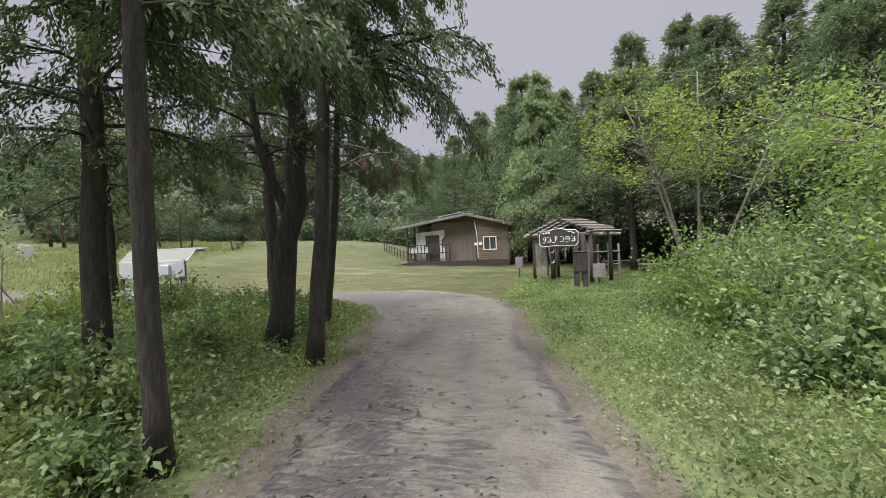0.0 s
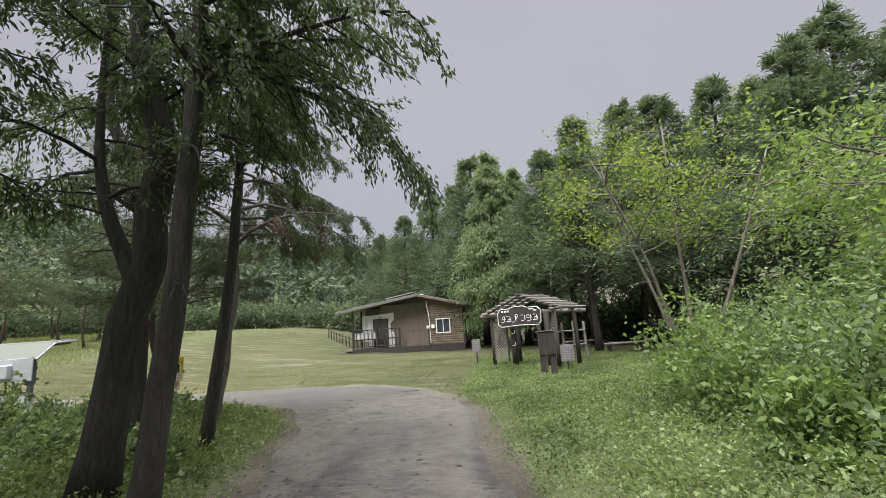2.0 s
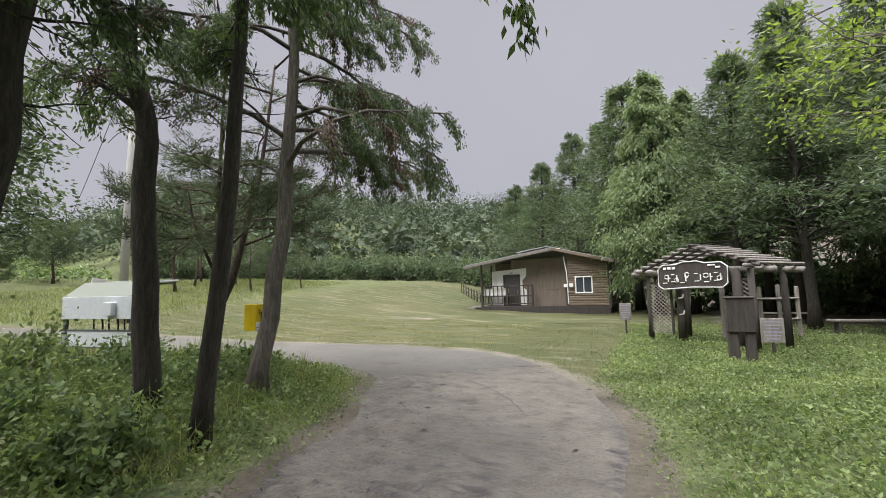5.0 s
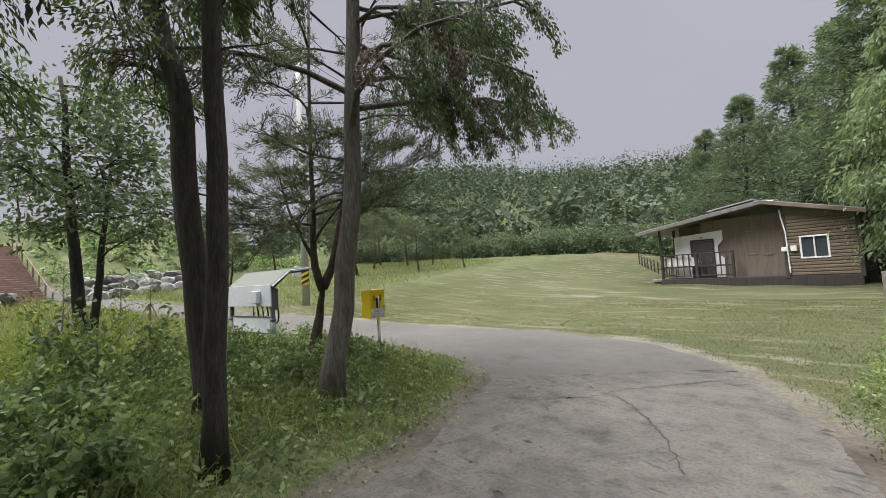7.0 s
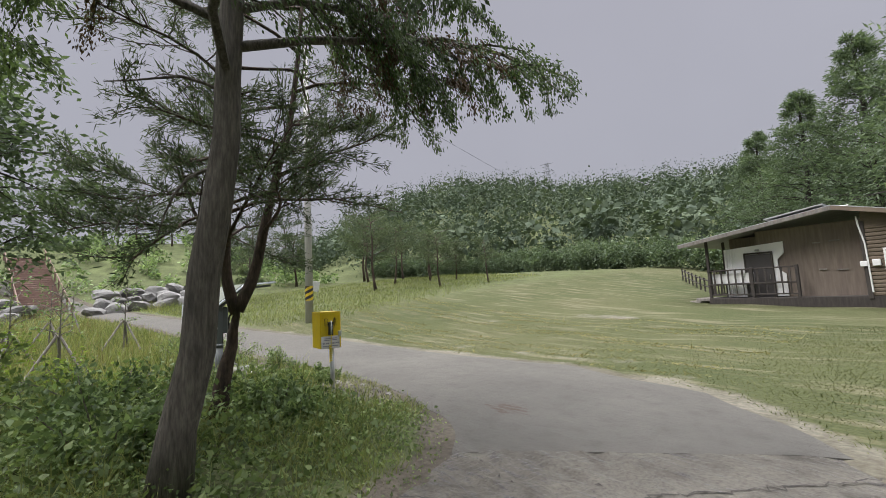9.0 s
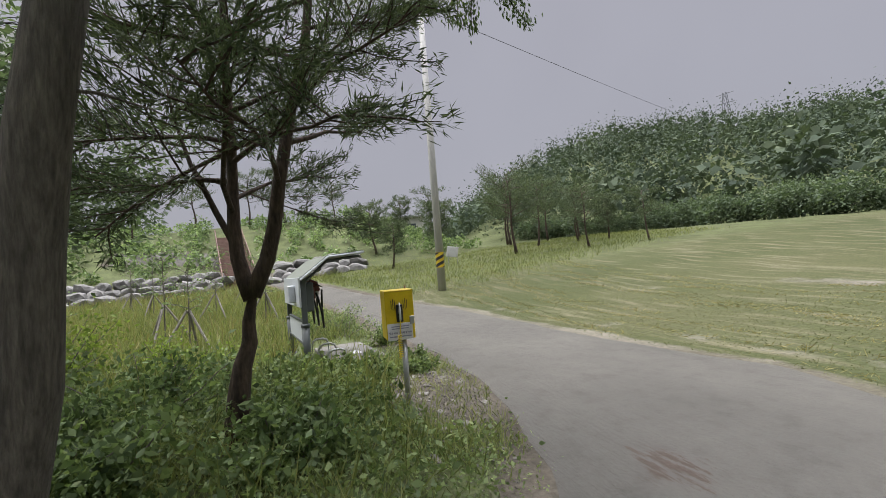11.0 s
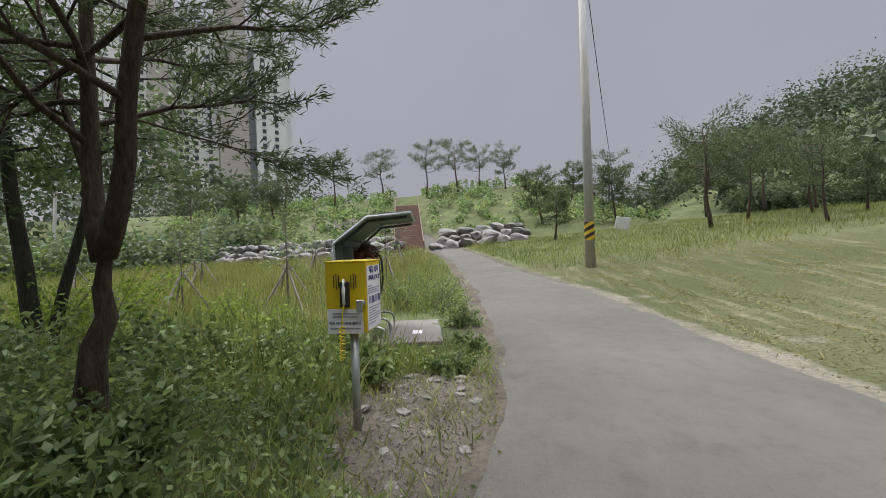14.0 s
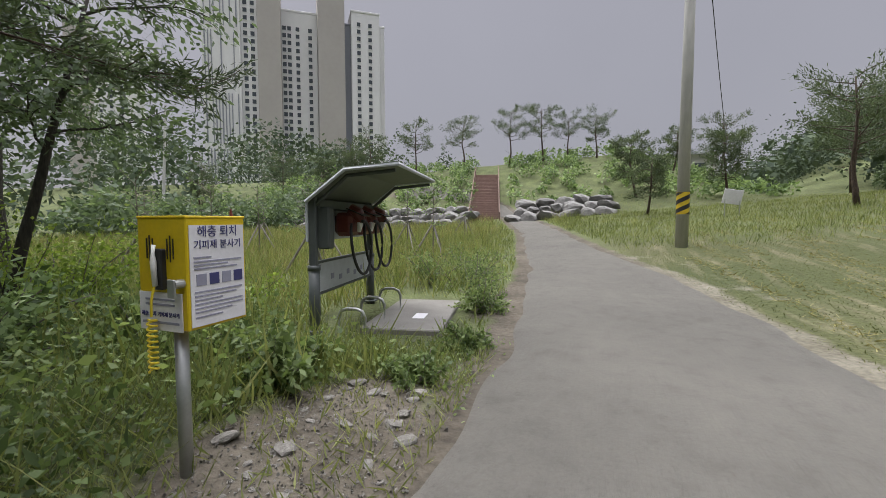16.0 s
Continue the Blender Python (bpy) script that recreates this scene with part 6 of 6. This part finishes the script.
kc = (ca > 0.03) & (ca < 0.99) & (rcl.uniform(size=cn) < np.clip(1.2 - cy / 9, 0.05, 1)) & (np.sin(cy * 2.3) + np.cos(cy * 0.9 + ca * 5) + rcl.normal(size=cn) > -0.3)
cx, cy = (lx + (rx - lx) * ca)[kc], cy[kc]
cb = np.column_stack([cx, cy, hills(cx, cy) + 0.034])
cs = 0.02 + 0.055 * rcl.uniform(size=len(cx)) ** 3
cd = unit(rcl.normal(size=(len(cx), 3)) * (1.5, 0.5, 0.06) + (0, 0, 0.02))
clod_q = []
for lift, turn in ((0.0, 1.0), (0.006, -0.7)):
    side = np.cross(cd, (0, 0, 1.0)) * turn
    a, b = cb - cd * cs[:, None], cb + cd * cs[:, None]
    m = cb + (0, 0, 1) * (cs * 0.3)[:, None] + (0, 0, lift)
    clod_q.append(np.stack([a, m + side * (cs * 0.1)[:, None], b, cb + side * (cs * 0.45)[:, None]], 1).reshape(-1, 3))
M_CLOD = surface("wet_mud_clod", (0.03, 0.026, 0.024), (0.085, 0.075, 0.064), 9.0, 0.6, 0, 0.4, 0.004)
tagged(new("mud_clods", quads_mesh("mud_clods", np.vstack(clod_q), M_CLOD)), "dark mud clods and litter strewn over the track", "mud", kind="stuff")

# ---- distant buildings ----
def tower(name, label, cx, cy, turn, masses):
    """Apartment tower: masses as (x, y, width, depth, top, material, window columns)."""
    t = thing(name, label, "apartment tower", (cx, cy, 0), turn, "apartment towers")
    for x, y, w, d, top, mat, cols in masses:
        part("wall", Shape().block((x, y, top / 2 + 2), (w, d, top), b=0.1), mat, t)
        part("parapet", Shape().block((x, y, top + 2.4), (w + 0.3, d + 0.3, 0.9), b=0.1), mat, t)
        floors = int((top - 8) / 3.0)
        if cols:
            fr, pn = Shape(), Shape()
            for c in cols:
                for k in range(floors):
                    z = 8 + k * 3.0
                    pn.block((x + c * w, y - d / 2 - 0.02, z), (1.5, 0.12, 1.75))
                    fr.block((x + c * w, y - d / 2 - 0.05, z - 0.95), (1.7, 0.25, 0.15))
            tagged(part("window", pn, M_GLASS, t), kind="stuff")
            tagged(part("sill", fr, mat, t), kind="stuff")
    return t


tower("apartment_tower", "tall pale and taupe apartment tower with rows of windows", -161.2, -108.8, 128.5, [
    (-28.8, 0, 13.8, 16, 108, M_TOWERWALL, ()), (-18.8, 1.0, 6.2, 14, 107, M_TOWERWALL, (-0.22, 0.22)), (-11.2, 0.5, 9.0, 15, 110, M_TOWERTAUPE, ()),
    (0.6, 5, 14.6, 12, 88, M_TOWERWALL, (-0.42, -0.28, -0.05, 0.3)), (13.5, 0, 11.0, 16, 112, M_TOWERTAUPE, ()), (20.4, 1.5, 3.0, 12, 84, M_TOWERBLUE, ()), (28.0, 0, 12.2, 14, 89, M_TOWERWALL, (-0.24, 0.16)), (35.6, 3.0, 3.2, 10, 86, M_TOWERWALL, ())])
st_t = thing("facade_fins", "dark vertical fins on the pale tower's end wall", "facade", (-161.2, -108.8, 0), 128.5)
rt = np.random.default_rng(97)
for k in range(11):
    for z0, z1 in ((8, 30), (32, 52), (54, 76), (78, 104)):
        if rt.uniform() < 0.72:
            part("fin", Shape().block((-34.6 + k * 1.15, -8.1, (z0 + z1) / 2), (0.3 + 0.25 * rt.uniform(), 0.2, z1 - z0)), M_TOWERBLUE, st_t)
tower("apartment_tower", "distant pale apartment tower in the haze", -178, -264, 148, [(-10, 0, 12, 16, 112, M_TOWERTAUPE, ()), (6, 0, 20, 16, 100, M_TOWERWALL, (-0.35, -0.1, 0.15)), (18, 2, 5, 12, 96, M_TOWERWALL, ())])
# low far building on the terrace
h = thing("house", "long low beige building beyond the pines", "house", (-74, 22, 6.5), 97)
part("wall", Shape().block((0, 0, 1.6), (15, 8, 4.0), b=0.05), M_FARWALL, h)
part("roof", Shape().block((0, 0, 3.75), (16, 9, 0.3), b=0.05), M_GREYROOF, h)
for i in range(5):
    part("window", Shape().block((-5.5 + i * 2.7, -4.02, 1.9), (1.5, 0.1, 1.2)), M_GLASS, h)
# lattice pylon on the ridge
PYX, PYY = -113, 150
pyz = float(hills(PYX, PYY)) + 2
py = thing("pylon", "grey steel lattice power pylon on the ridge", "pylon", (PYX, PYY, pyz), 20)
py.scale = (0.55, 0.55, 0.72)
leg = lambda z: 3.2 * (1 - z / 34) + 0.5
for sx in (-1, 1):
    for sy in (-1, 1):
        part("leg", Shape().tube([(sx * leg(0), sy * leg(0), 0), (sx * leg(30), sy * leg(30), 30)], 0.15, 4), M_GREENGREY, py)
for k in range(7):
    z0, z1 = k * 4.3, (k + 1) * 4.3
    for s in (-1, 1):
        part("brace", Shape().tube([(-leg(z0), s * leg(z0), z0), (leg(z1), s * leg(z1), z1)], 0.08, 3).tube([(leg(z0), s * leg(z0), z0), (-leg(z1), s * leg(z1), z1)], 0.08, 3), M_GREENGREY, py)
for z in (20, 25, 29.5):
    part("crossarm", Shape().tube([(-5, 0, z), (5, 0, z)], 0.14, 4), M_GREENGREY, py)
# thin pole beyond the trees
tp = thing("utility_pole", "thin leaning grey pole far beyond the field", "utility pole", foot(-28.5, -16.5))
part("pole", Shape().tube([(0, 0, 0), (-0.5, 0.2, 10.0)], (0.12, 0.08), 8), M_POLE, tp)
